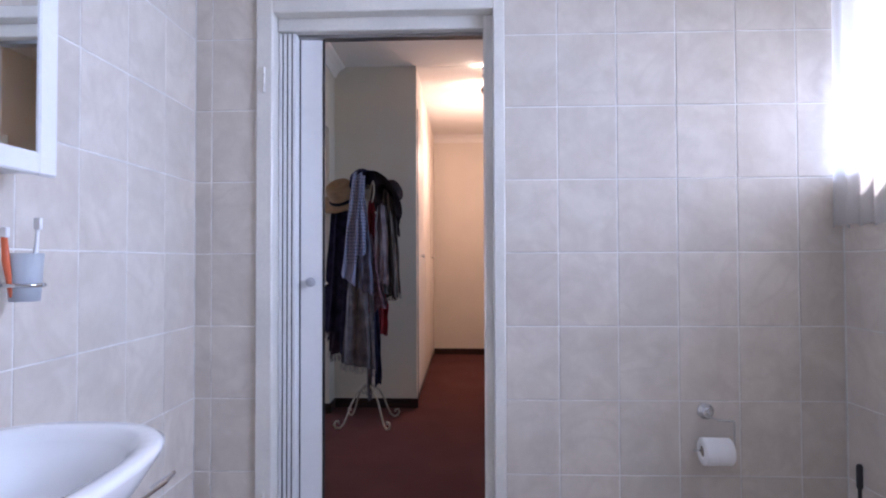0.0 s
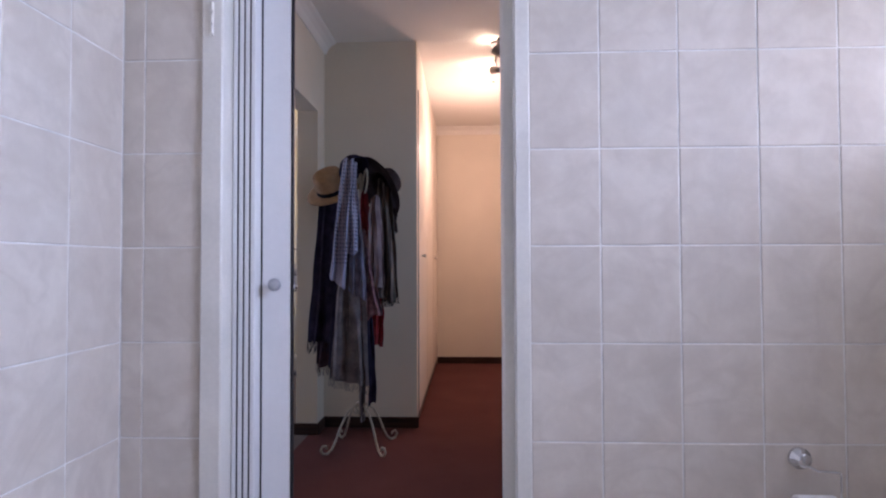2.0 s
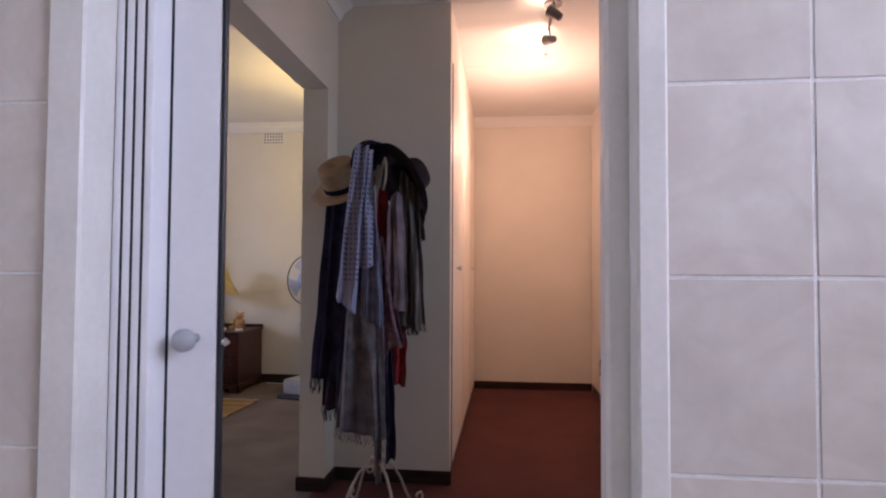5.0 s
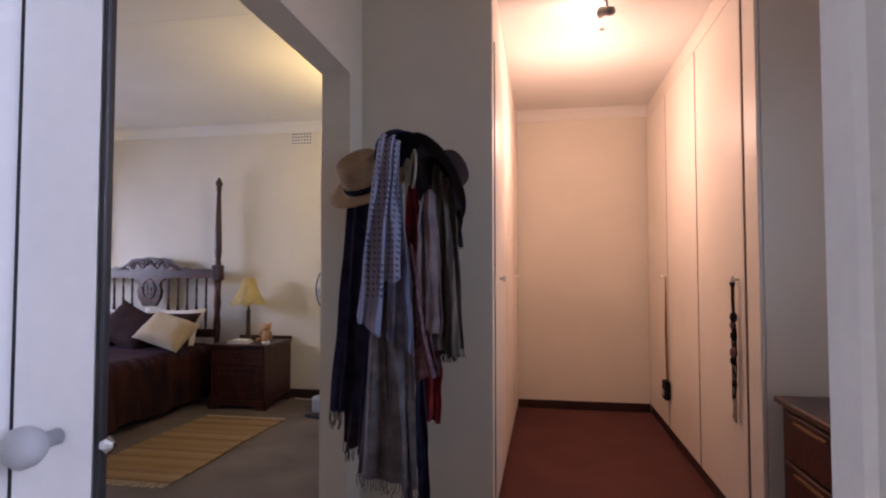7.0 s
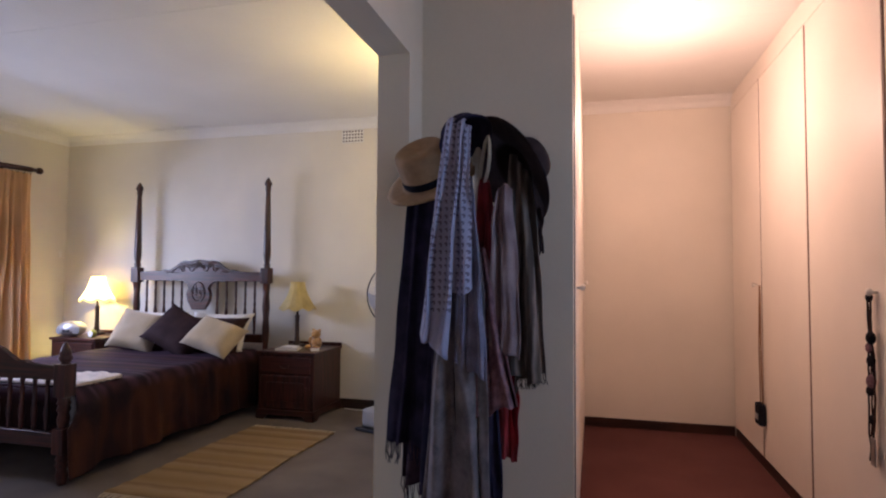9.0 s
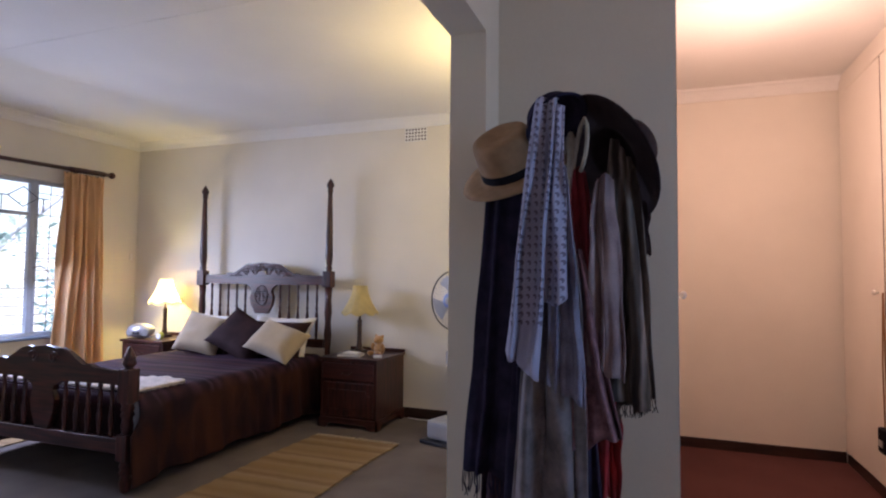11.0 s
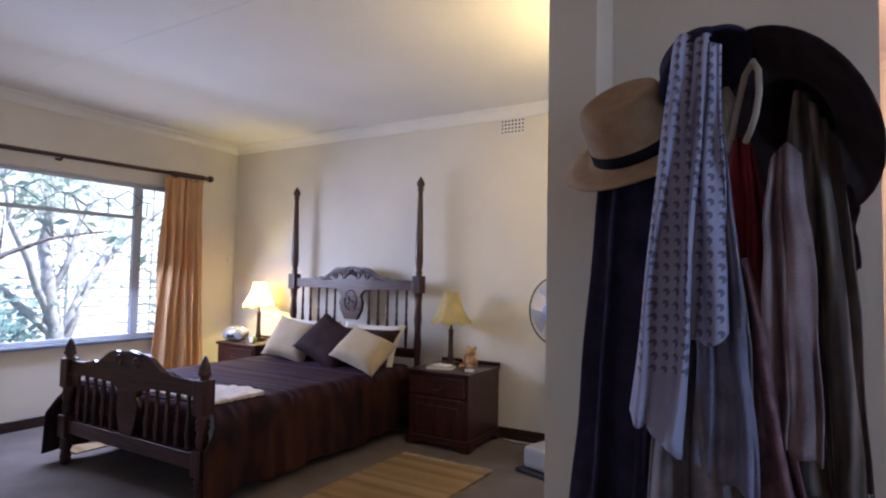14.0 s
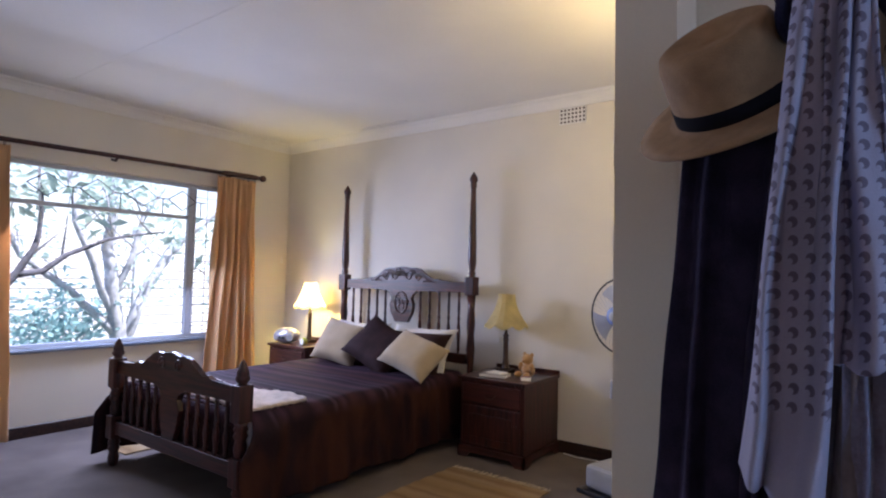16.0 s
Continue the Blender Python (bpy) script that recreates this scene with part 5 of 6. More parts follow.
rng = random.Random(2)
for sy in (-1, 1):
    bm = bmesh.new()
    for k in range(60):
        x, y = -0.355 + 0.71 * k / 59, sy * 0.74
        tube([(x, y, 0.007), (x + rng.uniform(-0.01, 0.01), y + sy * 0.035, 0.005), (x + rng.uniform(-0.016, 0.016), y + sy * rng.uniform(0.05, 0.075), 0.004)], 0.003, 4, bm)
    tagged(part("fringe", bm, M_CREAM, rug, "pale knotted cotton fringe"), kind="stuff")
rug2 = thing("floor_patch", (-5.16, 5.25, 0), "thin ochre striped patch on the carpet between bed and window", "mat")
part("weave", box(-0.2, 0.16, -0.38, 0.38, 0.0, 0.010, 0.003), M_RUG, rug2)

# ---- air vent, socket, wall light ----
vent = thing("air_vent", (-2.594, FAR_Y, 2.588), "square-holed plaster air vent high on the wall", "vent")
bm = box(-0.112, 0.112, -0.004, 0.0, -0.066, 0.066, 0.001)
part("plate", bm, M_CEIL, vent)
for i in range(7):
    for j in range(4):
        x, z = -0.093 + 0.031 * i, -0.0465 + 0.031 * j
        # Dark raised square drawn for the shade inside a vent opening.
        part("hole_shade", box(x - 0.0075, x + 0.0075, -0.0056, -0.0042, z - 0.0075, z + 0.0075), M_BROWNCLOTH, vent)
sw = thing("wall_switch", (BED_W, 6.93, 1.46), "small cream wall switch in the corner", "switch")
part("plate", box(0.0, 0.008, -0.02, 0.02, -0.035, 0.035, 0.002), M_FRAME, sw)
part("rocker", box(0.008, 0.012, -0.008, 0.008, -0.012, 0.012, 0.001), M_FRAME, sw)
sc = thing("wall_light", (NIB_W, 5.55, 1.98), "white glass wall light, switched on", "wall light")
part("backplate", lathe([(0.05, 0), (0.05, 0.012), (0.03, 0.02)], 18, turn=Matrix.Rotation(radians(-90), 3, "Y")), M_CHROME, sc)
part("arm", tube([(-0.015, 0, 0), (-0.10, 0, -0.01), (-0.13, 0, 0.02)], 0.007, 8), M_CHROME, sc)
part("cup", lathe([(0.015, 0.0), (0.04, 0.012), (0.075, 0.05), (0.072, 0.05), (0.037, 0.016), (0.002, 0.006)], 20, at=(-0.13, 0, 0.02)), M_SHADE_ON, sc, "upturned glass cup", smooth=True)
part("bulb", sphere(0.02, (-0.13, 0, 0.055)), M_BULB2, sc)

# ---- bedroom window and curtains ----
win = structure("window_1", box(-6.13, -6.09, W_S, W_S + 0.035, W_B + 0.01, W_T), M_STEEL, "wide grey steel window with patterned burglar bars over a garden")


def wpart(name, x0, x1, y0, y1, z0, z1, mat=None, b=0.004):
    return part(name, box(x0, x1, y0, y1, z0, z1, b), mat or M_STEEL, win)


wpart("window_frame", -6.13, -6.09, W_N - 0.035, W_N, W_B + 0.01, W_T)
wpart("window_frame", -6.13, -6.09, W_S + 0.035, W_N - 0.035, W_T - 0.035, W_T)
wpart("window_frame", -6.13, -6.09, W_S + 0.035, W_N - 0.035, W_B + 0.01, W_B + 0.045)
wpart("mullion", -6.135, -6.085, 5.875, 5.925, W_B + 0.045, W_T - 0.035)
wpart("transom", -6.13, -6.09, W_S + 0.035, 5.875, 1.815, 1.85)
wpart("sash_frame", -6.115, -6.08, 5.925, 5.95, W_B + 0.05, W_T - 0.04)
for y0, y1, z0, z1 in ((W_S + 0.03, 5.88, W_B + 0.04, 1.82), (W_S + 0.03, 5.88, 1.845, W_T - 0.03), (5.92, W_N - 0.03, W_B + 0.04, W_T - 0.03)):
    p = wpart("pane", -6.113, -6.108, y0, y1, z0, z1, M_PANE, 0)
    p.visible_shadow = False
structure("window_sill", box(BED_W - 0.075, BED_W + 0.035, W_S - 0.02, W_N + 0.02, W_B - 0.012, W_B + 0.012, 0.004), M_BARS, "dark painted window sill")
# burglar bars: diamonds in the top light, a ladder in the side sash
XB = -6.075
zt0, zt1 = 1.85, W_T - 0.035
zm = (zt0 + zt1) / 2
for k in range(4):
    c = 4.68 + 0.38 * k - 0.02
    dia = [(XB, c - 0.14, zm), (XB, c, zm + 0.095), (XB, c + 0.14, zm), (XB, c, zm - 0.095), (XB, c - 0.14, zm)]
    part("diamond_bar", tube(dia, 0.0055, 6), M_BARS, win)
    part("link_bar", tube([(XB, c + 0.14, zm), (XB, c + 0.24, zm)], 0.0055, 6), M_BARS, win)
    part("stay_bar", tube([(XB, c + 0.19, zm), (XB, c + 0.19, zt0)], 0.0055, 6), M_BARS, win)
for k in range(7):
    z = W_B + 0.12 + k * 0.21
    part("ladder_bar", tube([(XB, 5.93, z), (XB, W_N - 0.03, z)], 0.0035, 6), M_BARS, win)
for y in (6.06, 6.2):
    part("upright_bar", tube([(XB, y, W_B + 0.05), (XB, y, W_T - 0.04)], 0.0035, 6), M_BARS, win)
part("stay", tube([(-6.07, 5.91, 1.32), (-6.05, 5.97, 1.34), (-6.05, 6.06, 1.28)], 0.006, 6), M_DULL, win, "dark casement stay handle")

rod = thing("curtain_rod", (-5.9, 5.2, 2.28), "dark wooden curtain rod with ball finials on brackets", "curtain rod")
part("pole", tube([(0, -1.35, -0.03), (0, 1.36, 0.025)], 0.019, 12), M_MAHOGX, rod, smooth=True)
for y, z in ((-1.37, -0.03), (1.375, 0.025)):
    part("finial", sphere(0.034, (0, y, z), (1, 1.1, 1)), M_MAHOG, rod, smooth=True)
part("end_sleeve", tube([(0, 0.90, 0.016), (0, 0.94, 0.0165), (0, 1.28, 0.0235), (0, 1.31, 0.024)], [0.020, 0.026, 0.026, 0.020], 12), M_MAHOGX, rod, smooth=True)
for y in (-1.2, -0.09, 1.0):
    part("bracket", tube([(-0.1, y, -0.02 + 0.02 * y), (-0.03, y, -0.035 + 0.02 * y), (0, y, -0.018 + 0.02 * y)], 0.012, 8), M_MAHOG, rod)


def drape(y0, y1, z_top, pleats, label, seed):
    th = thing("curtain", (-5.9, y0, 0), label, "curtain", "gold bedroom curtains")
    w = y1 - y0
    rr = random.Random(seed)
    ph = [rr.uniform(0, 6) for _ in range(4)]

    def fn(u, v):
        gather = 1 - 0.06 * math.sin(min(1, v * 5) * math.pi / 2) + 0.42 * v
        y = w / 2 + (u - 0.5) * w * gather
        w2 = u + 0.10 * noise.noise((u * 3, v * 1.6, seed + 3))
        fold = math.sin(2 * math.pi * pleats * w2 + ph[0]) + 0.5 * math.sin(2 * math.pi * pleats * 0.43 * w2 + ph[1] + 2 * v)
        amp = 0.015 + 0.027 * min(1, v * 3)
        pinch = 0.012 * math.sin(2 * math.pi * pleats * 2 * u) * max(0, 1 - v * 7)
        return (amp * fold + pinch + 0.01 * noise.noise((u * 6, v * 3, seed)), y + 0.010 * math.cos(2 * math.pi * pleats * u + ph[2]), z_top - (z_top - 0.03) * v)

    part("drape_cloth", grid_cloth(fn, 110, 40, 0.004), M_CURTAIN, th, smooth=True)
    for k in range(7):
        y = w * (k + 0.5) / 7
        part("curtain_ring", tube([(0.021 * math.cos(a), y, z_top + 0.012 + 0.021 * math.sin(a)) for a in np.linspace(0, 2 * math.pi, 15)], 0.0028, 5), M_MAHOG, th)
    return th


drape(6.05, 6.50, 2.262, 5.5, "gold curtain gathered beside the bed", 3)
drape(3.86, 4.35, 2.222, 5.5, "gold curtain gathered at the far side of the window", 5)

# ---- coat rack with hats and scarves ----
RX, RY = -0.755, 3.92
rack = thing("coat_rack", (RX, RY, 0), "cream wrought-iron coat rack with scrolled feet", "coat rack")
part("pole", lathe([(0.012, 0.20), (0.012, 1.66), (0.02, 1.67), (0.02, 1.69), (0.006, 1.72)], 12), M_RACK, rack, smooth=True)
for k in range(4):
    a = radians(42 + 90 * k)
    c, s = math.cos(a), math.sin(a)
    prof = [(0.012, 0.27), (0.05, 0.262), (0.095, 0.23), (0.14, 0.16), (0.172, 0.085), (0.20, 0.035), (0.232, 0.012), (0.262, 0.018), (0.275, 0.042), (0.262, 0.064), (0.24, 0.06), (0.236, 0.044)]
    part("leg", tube([(r * c, r * s, z) for r, z in prof], 0.0072, 8), M_RACK, rack, smooth=True)
    cur = [(0.03 + 0.022 * math.cos(t), 0.30 + 0.03 * math.sin(t) - 0.02) for t in np.linspace(-2.6, 3.0, 14)]
    part("scroll", tube([(r * c, r * s, z - 0.03) for r, z in cur], 0.006, 6), M_RACK, rack, smooth=True)
for a in (-63, 117):
    c, sn = math.cos(radians(a)), math.sin(radians(a))
    hook = [(0.012, 1.58), (0.045, 1.65), (0.085, 1.715), (0.118, 1.73), (0.138, 1.705), (0.140, 1.665), (0.126, 1.625), (0.105, 1.60), (0.085, 1.585)]
    part("hook", tube([(r * c, r * sn, z) for r, z in hook], 0.0062, 8), M_RACK, rack, smooth=True)


def scarf(name, label, mat, tl, tr, bl, br, folds, amp, seed, fringe=0.0, thick=0.004, category="scarf", nu=46, nv=44, over=0.0, gather=0.55):
    """A hanging length of cloth between its four corners, in soft folds that open downwards."""
    rr = random.Random(seed)
    p1, p2, p3 = (rr.uniform(0, 6) for _ in range(3))
    tl, tr, bl, br = (Vector(p) for p in (tl, tr, bl, br))

    def fn(u, v):
        p = (tl.lerp(tr, u)).lerp(bl.lerp(br, u), v)
        if gather < 1:
            mid = (tl.lerp(tr, 0.5)).lerp(bl.lerp(br, 0.5), v)
            p = mid.lerp(p, gather + (1 - gather) * min(1.0, v / 0.25) ** 0.7)
            p.z -= 0.02 * (2 * u - 1) ** 2 * (1 - v)
        w = u + 0.16 * noise.noise((u * 2.4, v * 1.3, seed + 20))
        f = math.sin(2 * math.pi * folds * w + p1 + 0.9 * v) + 0.55 * math.sin(2 * math.pi * folds * 1.9 * w + p2 - 1.2 * v) + 0.8 * noise.noise((u * 7, v * 2.2, seed + 40))
        k = 0.55 + 0.45 * min(1, v * 2)
        p.y += amp * k * f + 0.012 * noise.noise((u * 3, v * 4, seed))
        p.x += amp * 0.45 * k * math.cos(2 * math.pi * folds * u + p3) + 0.010 * noise.noise((u * 2 + 9, v * 3, seed))
        p.z += 0.022 * noise.noise((u * 4, 3.3, seed)) * v
        if over and v < 0.12:
            p.y += over * (1 - v / 0.12)
            p.z += 0.03 * math.sin(v / 0.12 * math.pi)
        return p

    th = link(name, grid_cloth(fn, nu, nv, thick), mat, smooth=True)
    tagged(th, label, category, "scarves on the coat rack")
    if fringe:
        bm = bmesh.new()
        n = 34
        for i in range(n):
            p = Vector(fn(i / (n - 1), 1.0))
            tube([p, p + Vector((rr.uniform(-0.006, 0.006), rr.uniform(-0.004, 0.004), -fringe * 0.5)), p + Vector((rr.uniform(-0.012, 0.012), rr.uniform(-0.006, 0.006), -fringe * rr.uniform(0.75, 1.1)))], 0.0018, 4, bm)
        part("fringe", bm, mat, th)
    return th


scarf("navy_scarf", "dark navy wool scarf hanging under the straw hat", M_NAVY, (-1.035, 3.98, 1.56), (-0.865, 3.945, 1.56), (-1.105, 3.955, 0.66), (-0.925, 3.93, 0.64), 1.6, 0.016, 1, 0.07, gather=1.0)
scarf("plum_scarf", "dark plum wool scarf behind the navy one", M_PLUMWOOL, (-1.01, 4.03, 1.35), (-0.84, 4.02, 1.35), (-1.075, 4.03, 0.50), (-0.90, 4.02, 0.47), 1.8, 0.02, 2, 0.06, gather=1.0)
scarf("dark_shawl", "long black knitted shawl in the middle of the rack", M_NAVY, (-0.92, 3.96, 1.48), (-0.80, 3.90, 1.48), (-0.95, 3.90, 0.52), (-0.82, 3.87, 0.50), 1.5, 0.02, 3)
scarf("grey_scarf", "grey-green patterned cotton shawl with a frayed hem", M_GREYSCARF, (-0.835, 3.81, 1.48), (-0.715, 3.79, 1.48), (-0.915, 3.79, 0.45), (-0.675, 3.79, 0.42), 2.3, 0.024, 4, 0.05)
scarf("blue_scarf", "soft slate-blue cotton scarf beside the paisley one", M_BLUESCARF, (-0.785, 3.79, 1.62), (-0.735, 3.79, 1.58), (-0.80, 3.765, 0.98), (-0.690, 3.765, 0.92), 1.6, 0.014, 25)
scarf("mauve_scarf", "mauve printed cotton scarf with soft folds", M_MAUVE, (-0.735, 3.83, 1.36), (-0.70, 3.83, 1.36), (-0.735, 3.82, 0.80), (-0.595, 3.83, 0.84), 1.8, 0.018, 5)
scarf("pale_scarf", "thin pale pink scarf looped over a hook", M_LILAC_PLAIN, (-0.680, 3.83, 1.575), (-0.615, 3.84, 1.575), (-0.695, 3.82, 1.04), (-0.605, 3.83, 0.98), 1.3, 0.014, 15, over=0.03, gather=0.4)
scarf("red_scarf", "bright red cotton scarf showing between the others", M_DARKRED, (-0.745, 3.875, 1.61), (-0.70, 3.875, 1.60), (-0.745, 3.87, 0.92), (-0.64, 3.88, 0.95), 1.5, 0.012, 6)
scarf("red_bandana", "red cotton bandana hanging low on the rack", M_REDCLOTH, (-0.705, 3.93, 0.95), (-0.605, 3.94, 0.94), (-0.675, 3.92, 0.66), (-0.62, 3.93, 0.63), 1.2, 0.016, 7)
scarf("striped_scarf", "brown and beige striped scarf under the wide hat", M_OLIVE, (-0.655, 3.885, 1.70), (-0.585, 3.895, 1.66), (-0.655, 3.87, 0.93), (-0.535, 3.89, 0.90), 1.7, 0.020, 8)
scarf("taupe_scarf", "taupe crinkled scarf beside the striped one", M_TAUPE, (-0.61, 3.92, 1.66), (-0.56, 3.93, 1.60), (-0.62, 3.915, 0.90), (-0.525, 3.925, 0.94), 1.6, 0.017, 18, 0.04)
scarf("black_sash", "narrow black sash hanging near the floor", M_NAVY, (-0.715, 3.88, 0.9), (-0.675, 3.88, 0.9), (-0.70, 3.88, 0.27), (-0.655, 3.88, 0.30), 1.0, 0.01, 9)
scarf("narrow_scarf", "narrow grey scarf hanging in the middle", M_GREYSCARF, (-0.765, 3.89, 0.7), (-0.72, 3.89, 0.7), (-0.745, 3.89, 0.16), (-0.72, 3.89, 0.20), 1.0, 0.008, 10)
scarf("printed_scarf", "lilac cotton scarf with rows of brown paisley print", M_LILAC, (-0.832, 3.755, 1.795), (-0.768, 3.755, 1.79), (-0.908, 3.715, 1.075), (-0.812, 3.715, 0.995), 1.5, 0.014, 11, 0.0, over=0.05, gather=1.0)
scarf("printed_scarf", "second end of the lilac paisley scarf", M_LILAC, (-0.795, 3.775, 1.78), (-0.755, 3.775, 1.76), (-0.825, 3.745, 1.20), (-0.742, 3.745, 1.22), 1.6, 0.012, 12, over=0.03, gather=1.0)


def hat(name, label, mat, m, brim, crown, height, oval, droop, band=None, roll=0.0):
    """A brimmed hat: a creased crown of revolution with a thin brim; m is its pose, its axis along z."""
    th = new(name)
    th.matrix_world = m
    tagged(th, label, "hat", "hats on the coat rack")
    bm = bmesh.new()
    prof = [(brim, -droop), (brim * 0.86, -droop * 0.55), (crown * 1.22, -0.004), (crown * 1.03, 0.0), (crown * 0.99, height * 0.4), (crown * 0.93, height * 0.82), (crown * 0.86, height * 0.96), (crown * 0.74, height), (crown * 0.55, height * 0.975), (crown * 0.30, height * 0.90), (0.0005, height * 0.88)]
    inner = [(r - 0.003 if r > 0.004 else r, z - 0.004) for r, z in reversed(prof)]
    seg = 40
    rows = []
    for r, z in prof + inner:
        ring = []
        for i in range(seg):
            a = 2 * math.pi * i / seg
            up = roll * math.sin(a) ** 2 * max(0, (r - crown) / max(1e-6, brim - crown)) ** 2
            ring.append(bm.verts.new((r * math.cos(a) * oval, r * math.sin(a), z + up)))
        rows.append(ring)
    for a, b in zip(rows, rows[1:]):
        for i in range(seg):
            bm.faces.new((a[i], a[(i + 1) % seg], b[(i + 1) % seg], b[i]))
    for i in range(seg):
        bm.faces.new((rows[-1][i], rows[-1][(i + 1) % seg], rows[0][(i + 1) % seg], rows[0][i]))
    part("hat_body", bm, mat, th, smooth=True)
    if band:
        bm = bmesh.new()
        rows = [[bm.verts.new((r * math.cos(2 * math.pi * i / seg) * oval, r * math.sin(2 * math.pi * i / seg), z)) for i in range(seg)] for r, z in ((crown * 1.005, 0.003), (crown * 1.045, 0.003), (crown * 1.02, band), (crown * 0.985, band))]
        for a, b in zip(rows, rows[1:] + rows[:1]):
            for i in range(seg):
                bm.faces.new((a[i], a[(i + 1) % seg], b[(i + 1) % seg], b[i]))
        part("hat_band", bm, M_BAND, th, "black ribbon band", smooth=True)
    return th


def axis_pose(at, axis, spin=0):
    return Matrix.Translation(at) @ Vector(axis).to_track_quat("Z", "Y").to_matrix().to_4x4() @ pose(0, 0, 0, 0, 0, spin)


hat("straw_hat", "tan straw trilby with a black band on the coat rack", M_STRAW, axis_pose((-0.943, 3.965, 1.628), (-0.22, -0.66, 0.71), 20), 0.163, 0.092, 0.128, 1.12, 0.012, 0.030, 0.012)
hat("wide_hat", "dark brown wide-brimmed felt hat hanging on its side", M_DARKHAT, axis_pose((-0.632, 3.985, 1.653), (0.70, 0.52, 0.49), 0), 0.212, 0.092, 0.10, 1.05, 0.035, 0.025, 0.0)
hat("felt_beret", "dark navy felt cap under the printed scarf", M_NAVY, axis_pose((-0.795, 3.875, 1.752), (-0.55, 0.39, 0.73), 0), 0.100, 0.078, 0.045, 1.05, 0.012, None)
scarf("hat_ribbon", "dark brown ribbon hanging from the wide hat", M_DARKHAT, (-0.556, 3.965, 1.51), (-0.534, 3.965, 1.51), (-0.552, 3.965, 1.348), (-0.529, 3.965, 1.348), 0.6, 0.002, 21, 0, category="ribbon", nu=8, nv=12)

# ---- garden ----
structure("ground", box(-60, 60, -60, 60, -0.4, -0.15), M_SOIL, "bare garden soil and thin grass around the house")
gw = thing("garden_wall", (-10.2, 0, -0.15), "white precast concrete slab garden wall with posts", "garden wall")
slab_me = None
for k in range(9):
    y = -4.93 + k * 2.05
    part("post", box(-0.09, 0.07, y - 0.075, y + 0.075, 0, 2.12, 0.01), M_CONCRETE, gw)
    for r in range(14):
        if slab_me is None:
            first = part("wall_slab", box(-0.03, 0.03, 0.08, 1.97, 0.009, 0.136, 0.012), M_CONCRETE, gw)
            slab_me = first.data
            first.location = (0, y, r * 0.145)
        else:
            ob = new("wall_slab", slab_me)
            ob.parent, ob.location = gw, (0, y, r * 0.145)


def leaf_mesh(n, box_fn, size, seed):
    """Many small pointed leaves as one mesh."""
    rr = random.Random(seed)
    verts, faces = [], []
    for _ in range(n):
        c = Vector(box_fn(rr))
        d = Vector((rr.gauss(0, 1), rr.gauss(0, 1), rr.gauss(0, 0.6))).normalized()
        s = d.cross(Vector((rr.gauss(0, 1), rr.gauss(0, 1), rr.gauss(0, 1)))).normalized()
        h, w = size * rr.uniform(0.6, 1.3), size * rr.uniform(0.16, 0.28)
        k = len(verts)
        verts += [c, c + d * h * 0.5 + s * w, c + d * h + Vector((0, 0, -0.15 * h)), c + d * h * 0.5 - s * w]
        faces += [(k, k + 1, k + 2), (k, k + 2, k + 3)]
    bm = bmesh.new()
    vs = [bm.verts.new(v) for v in verts]
    for f in faces:
        bm.faces.new([vs[i] for i in f])
    return bm


def branch(pts, r0, r1, mat, tree):
    """One limb along its points, tapering, with a little wander."""
    fine = []
    for a, b in zip(pts, pts[1:]):
        for k in range(4):
            p = Vector(a).lerp(Vector(b), k / 4)
            fine.append(p + 0.03 * Vector((noise.noise(p * 3), noise.noise(p * 3 + Vector((5, 0, 0))), 0)))
    fine.append(Vector(pts[-1]))
    part("limb", tube(fine, [r0 + (r1 - r0) * i / (len(fine) - 1) for i in range(len(fine))], 9), mat, tree, smooth=True)
    return fine


def twigs(fine, count, mat, tree, rr):
    """Thin side shoots that rise from the outer part of a limb; gives their ends."""
    ends = []
    for _ in range(count):
        p = fine[rr.randrange(len(fine) // 3, len(fine))]
        d = Vector((rr.uniform(-0.3, 0.3), rr.uniform(-0.8, 0.8), rr.uniform(0.2, 0.9))).normalized() * rr.uniform(0.3, 0.7)
        q = p + d * 0.5 + Vector((0, 0, rr.uniform(-0.05, 0.08)))
        part("twig", tube([p, q, p + d], [0.014, 0.010, 0.006], 6), mat, tree, smooth=True)
        ends.append(p + d)
    return ends


rr = random.Random(31)
tree = thing("frangipani_tree", (-8.0, 6.1, -0.15), "garden tree with forking limbs, bark and leaves paled for outdoor glare", "tree")
tips = []
for pts, r0, r1, count in [
        ([(0, 0.08, 0), (0, 0.06, 0.55), (0, -0.02, 0.92), (0.02, -0.07, 1.32), (0, -0.12, 1.72), (0.05, -0.10, 2.13), (0, -0.15, 2.6), (0, -0.05, 3.1)], 0.11, 0.035, 9),
        ([(0, 0.10, 0.3), (0, 0.13, 0.64), (0.02, 0.21, 0.94), (0, 0.39, 1.32), (-0.05, 0.64, 1.72), (-0.02, 0.98, 2.04), (0, 1.38, 2.40), (0, 1.7, 2.8)], 0.085, 0.03, 7),
        ([(0, -0.02, 0.9), (0.1, -0.32, 1.5), (0.12, -0.55, 2.0), (0.1, -0.62, 2.6)], 0.05, 0.02, 7),
        ([(0, -0.05, 1.1), (0.1, 0.10, 1.6), (0.12, 0.22, 2.1), (0.1, 0.5, 2.6)], 0.045, 0.018, 6),
        ([(0, -0.02, 0.7), (-0.1, -0.45, 1.2), (-0.15, -0.95, 1.6), (-0.1, -1.25, 2.2), (0, -1.3, 2.7)], 0.05, 0.018, 8)]:
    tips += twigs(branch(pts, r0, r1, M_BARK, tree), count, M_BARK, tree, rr)


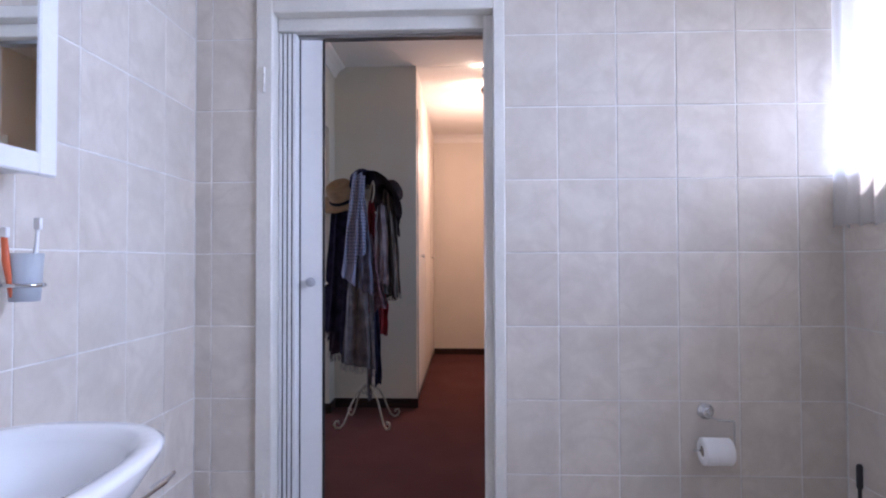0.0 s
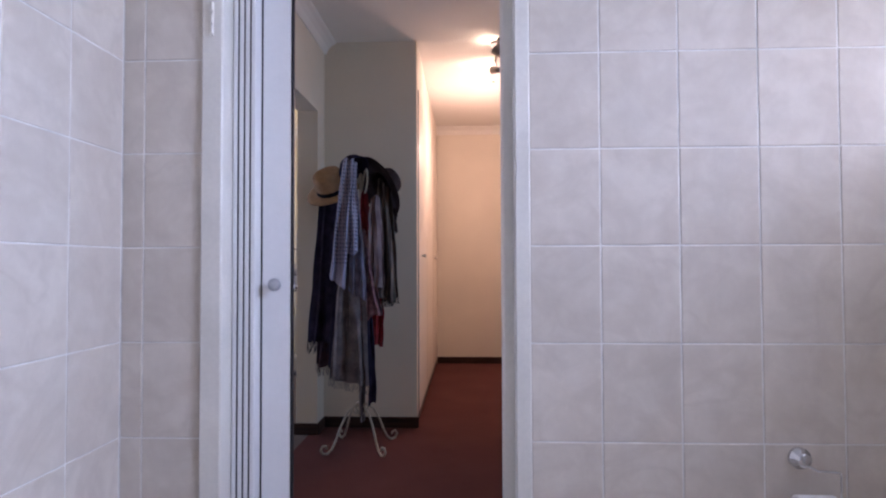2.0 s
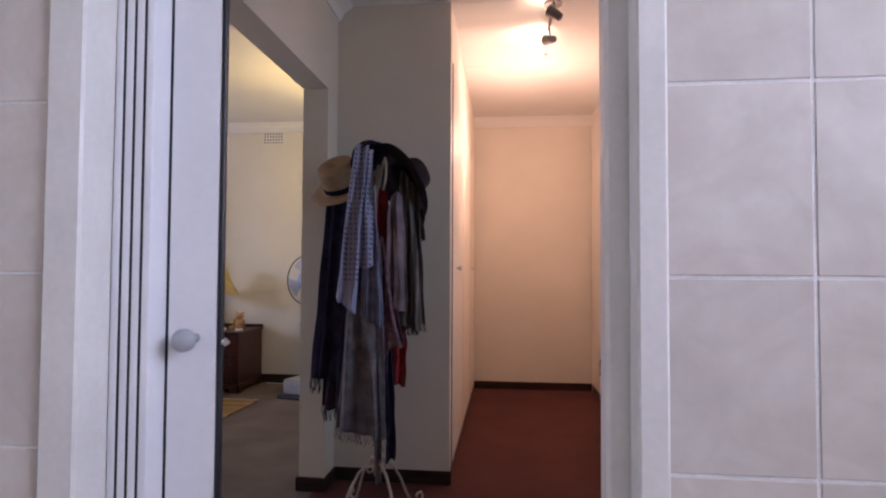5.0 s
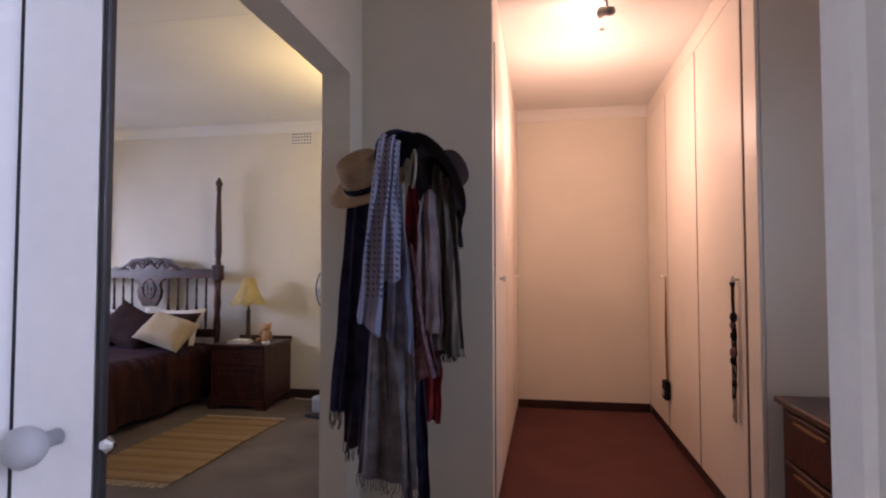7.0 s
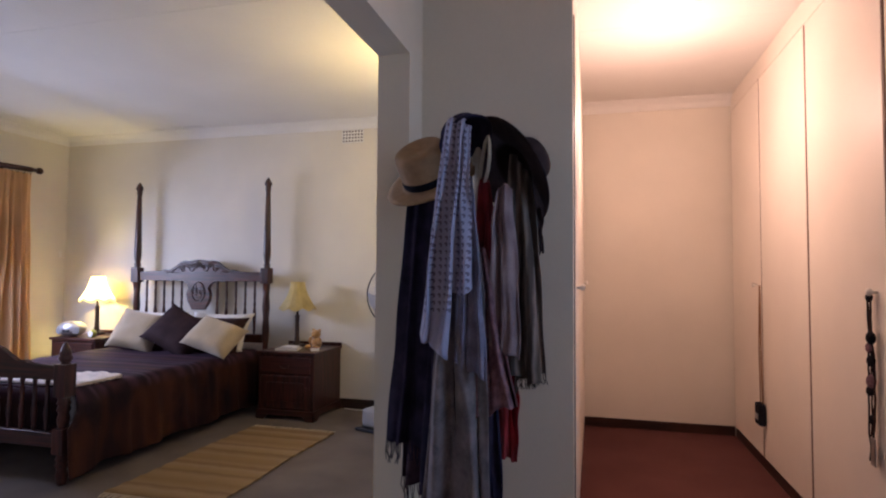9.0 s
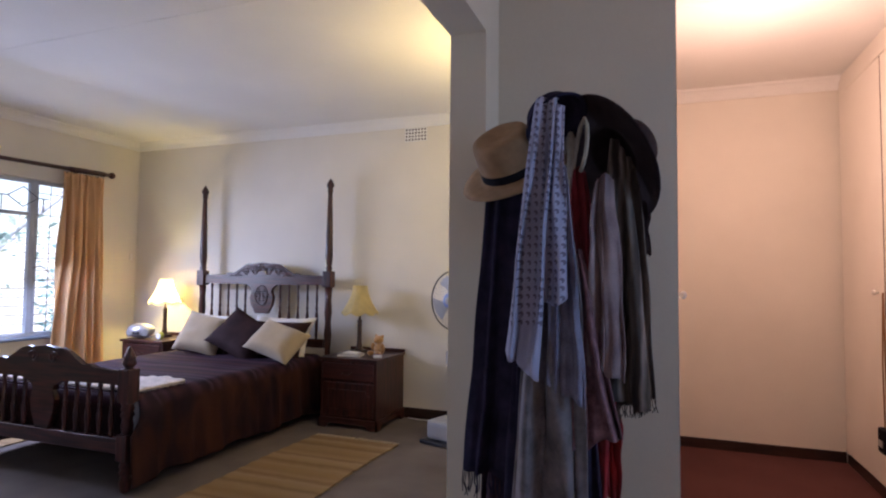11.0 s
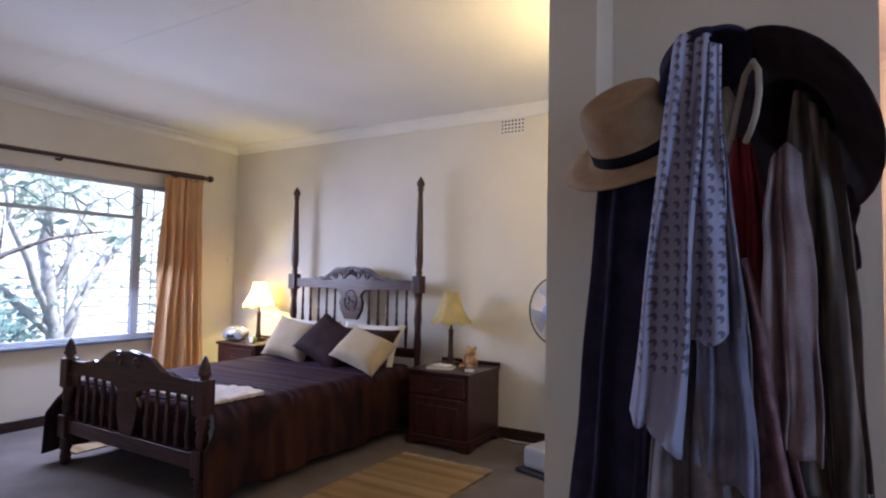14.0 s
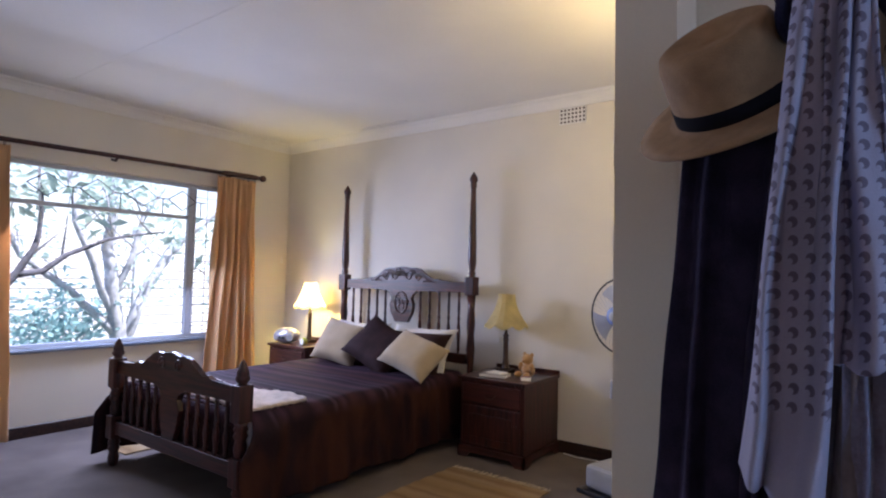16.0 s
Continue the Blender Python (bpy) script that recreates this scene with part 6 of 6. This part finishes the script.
def crown_pt(r, ends):
    return Vector(r.choice(ends)) + Vector((r.gauss(0, 0.16), r.gauss(0, 0.22), r.gauss(0, 0.12)))


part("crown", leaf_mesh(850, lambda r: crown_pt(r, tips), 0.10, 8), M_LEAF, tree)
# Near limb kept as its own tree so shade can sit in its bark.
near = thing("garden_tree", (-7.0, 4.15, -0.15), "leaning tree whose limb crosses before the window, bark darkened to show shade", "tree")
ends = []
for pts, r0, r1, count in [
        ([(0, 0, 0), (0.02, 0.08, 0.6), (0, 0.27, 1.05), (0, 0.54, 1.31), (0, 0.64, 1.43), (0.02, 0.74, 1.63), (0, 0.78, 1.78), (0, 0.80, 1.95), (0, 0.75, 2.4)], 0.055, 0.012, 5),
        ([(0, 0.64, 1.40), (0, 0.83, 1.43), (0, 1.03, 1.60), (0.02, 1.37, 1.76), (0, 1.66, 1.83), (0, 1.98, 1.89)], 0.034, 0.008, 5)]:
    ends += twigs(branch(pts, r0, r1, M_SHADEBARK, near), count, M_BARK, near, rr)
part("crown", leaf_mesh(150, lambda r: crown_pt(r, [e for e in ends if e.z > 1.8] + [Vector((0, 1.98, 1.92)), Vector((0, 0.7, 2.3))]), 0.15, 18), M_LEAF, near)
shrub = thing("garden_shrub", (-8.25, 5.58, -0.15), "low leafy shrub under the tree, bluish glare put into its leaves", "shrub")
for k in range(7):
    a = k * 0.9
    part("stem", tube([(0, 0, 0), (0.12 * math.cos(a), 0.2 * math.sin(a), 0.4), (0.22 * math.cos(a), 0.36 * math.sin(a), 0.85)], [0.015, 0.01, 0.005], 6), M_BARK, shrub)
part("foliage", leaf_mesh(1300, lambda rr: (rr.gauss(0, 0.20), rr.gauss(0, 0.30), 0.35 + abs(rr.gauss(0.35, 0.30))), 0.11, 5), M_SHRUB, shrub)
shrub2 = thing("garden_shrub", (-7.6, 7.3, -0.15), "leafy shrub beside the garden wall", "shrub")
part("stem", tube([(0, 0, 0), (0.02, 0.03, 0.6), (0, 0.1, 1.3)], [0.02, 0.014, 0.006], 6), M_BARK, shrub2)
part("foliage", leaf_mesh(260, lambda rr: (rr.gauss(0, 0.16), rr.gauss(0, 0.14), 0.6 + abs(rr.gauss(0.5, 0.35))), 0.10, 6), M_SHRUB, shrub2)

# ---- wall tiles, last ----
TW, THH = 0.224, 0.28
X0, Z0 = 0.30, 1.196
GAP = 0.0022
wall_d = bpy.data.objects["wall_door"]
wall_w = bpy.data.objects["wall_bathroom_west"]
wall_e = bpy.data.objects["wall_bathroom_east"]
tile_cache = {}


def tile(parent, plane, u0, u1, z0, z1):
    """One glazed wall tile with eased edges; alike tiles share their mesh."""
    if u1 - u0 < 0.012 or z1 - z0 < 0.012:
        return
    w, h = round(u1 - u0, 4), round(z1 - z0, 4)
    key = (plane, w, h)
    if key not in tile_cache:
        if plane == "y":
            b = box(GAP, w - GAP, 0, 0.0085, GAP, h - GAP, 0.0016)
        else:
            b = box(0, 0.0085, GAP, w - GAP, GAP, h - GAP, 0.0016)
        me = bpy.data.meshes.new("tile")
        bmesh.ops.recalc_face_normals(b, faces=b.faces)
        b.to_mesh(me)
        b.free()
        me.materials.append(M_TILE)
        tile_cache[key] = me
    ob = new("tile", tile_cache[key])
    ob.parent = parent
    ob.location = (u0, TILE_Y, z0) if plane == "y" else (BATH_W - 0.0085, u0, z0) if plane == "w" else (BATH_E, u0, z0)


rows = [max(0.0, Z0 + THH * k) for k in range(-5, 6)] + [CEIL]
rows = sorted({round(z, 4) for z in rows if z <= CEIL})
cols = [BATH_W] + [X0 + TW * k for k in range(-6, 5) if BATH_W + 0.02 < X0 + TW * k < BATH_E] + [BATH_E]
HEAD = D_T + FW
for z0, z1 in zip(rows, rows[1:]):
    for a, b in zip(cols, cols[1:]):
        fl, fr = D_L - FW - 0.012, D_R + FW - 0.008
        if z1 <= HEAD:
            if a < fl:
                tile(wall_d, "y", a, min(b, fl), z0, z1)
            if b > fr:
                tile(wall_d, "y", max(a, fr), b, z0, z1)
        elif z0 >= HEAD:
            tile(wall_d, "y", a, b, z0, z1)
        else:
            if a < fl:
                tile(wall_d, "y", a, min(b, fl), z0, z1)
            if b > fr:
                tile(wall_d, "y", max(a, fr), b, z0, z1)
            if a < fr and b > fl:
                tile(wall_d, "y", max(a, fl), min(b, fr), HEAD, z1)
    y = TILE_Y - 0.002
    while y > 0.35:
        tile(wall_w, "w", y - TW, y, z0, z1)
        y -= TW
    y = TILE_Y - 0.002
    while y > 1.2:
        lo, hi = z0, z1
        if y <= BW_N + 0.02 and hi > BW_B - 0.022:
            if lo < BW_B - 0.022:
                tile(wall_e, "e", y - TW, y, lo, BW_B - 0.022)
        elif hi <= BW_B - 0.022 or y - TW > BW_N:
            tile(wall_e, "e", y - TW, y, lo, hi)
        elif lo < BW_B - 0.022:
            tile(wall_e, "e", y - TW, y, lo, BW_B - 0.022)
        y -= TW
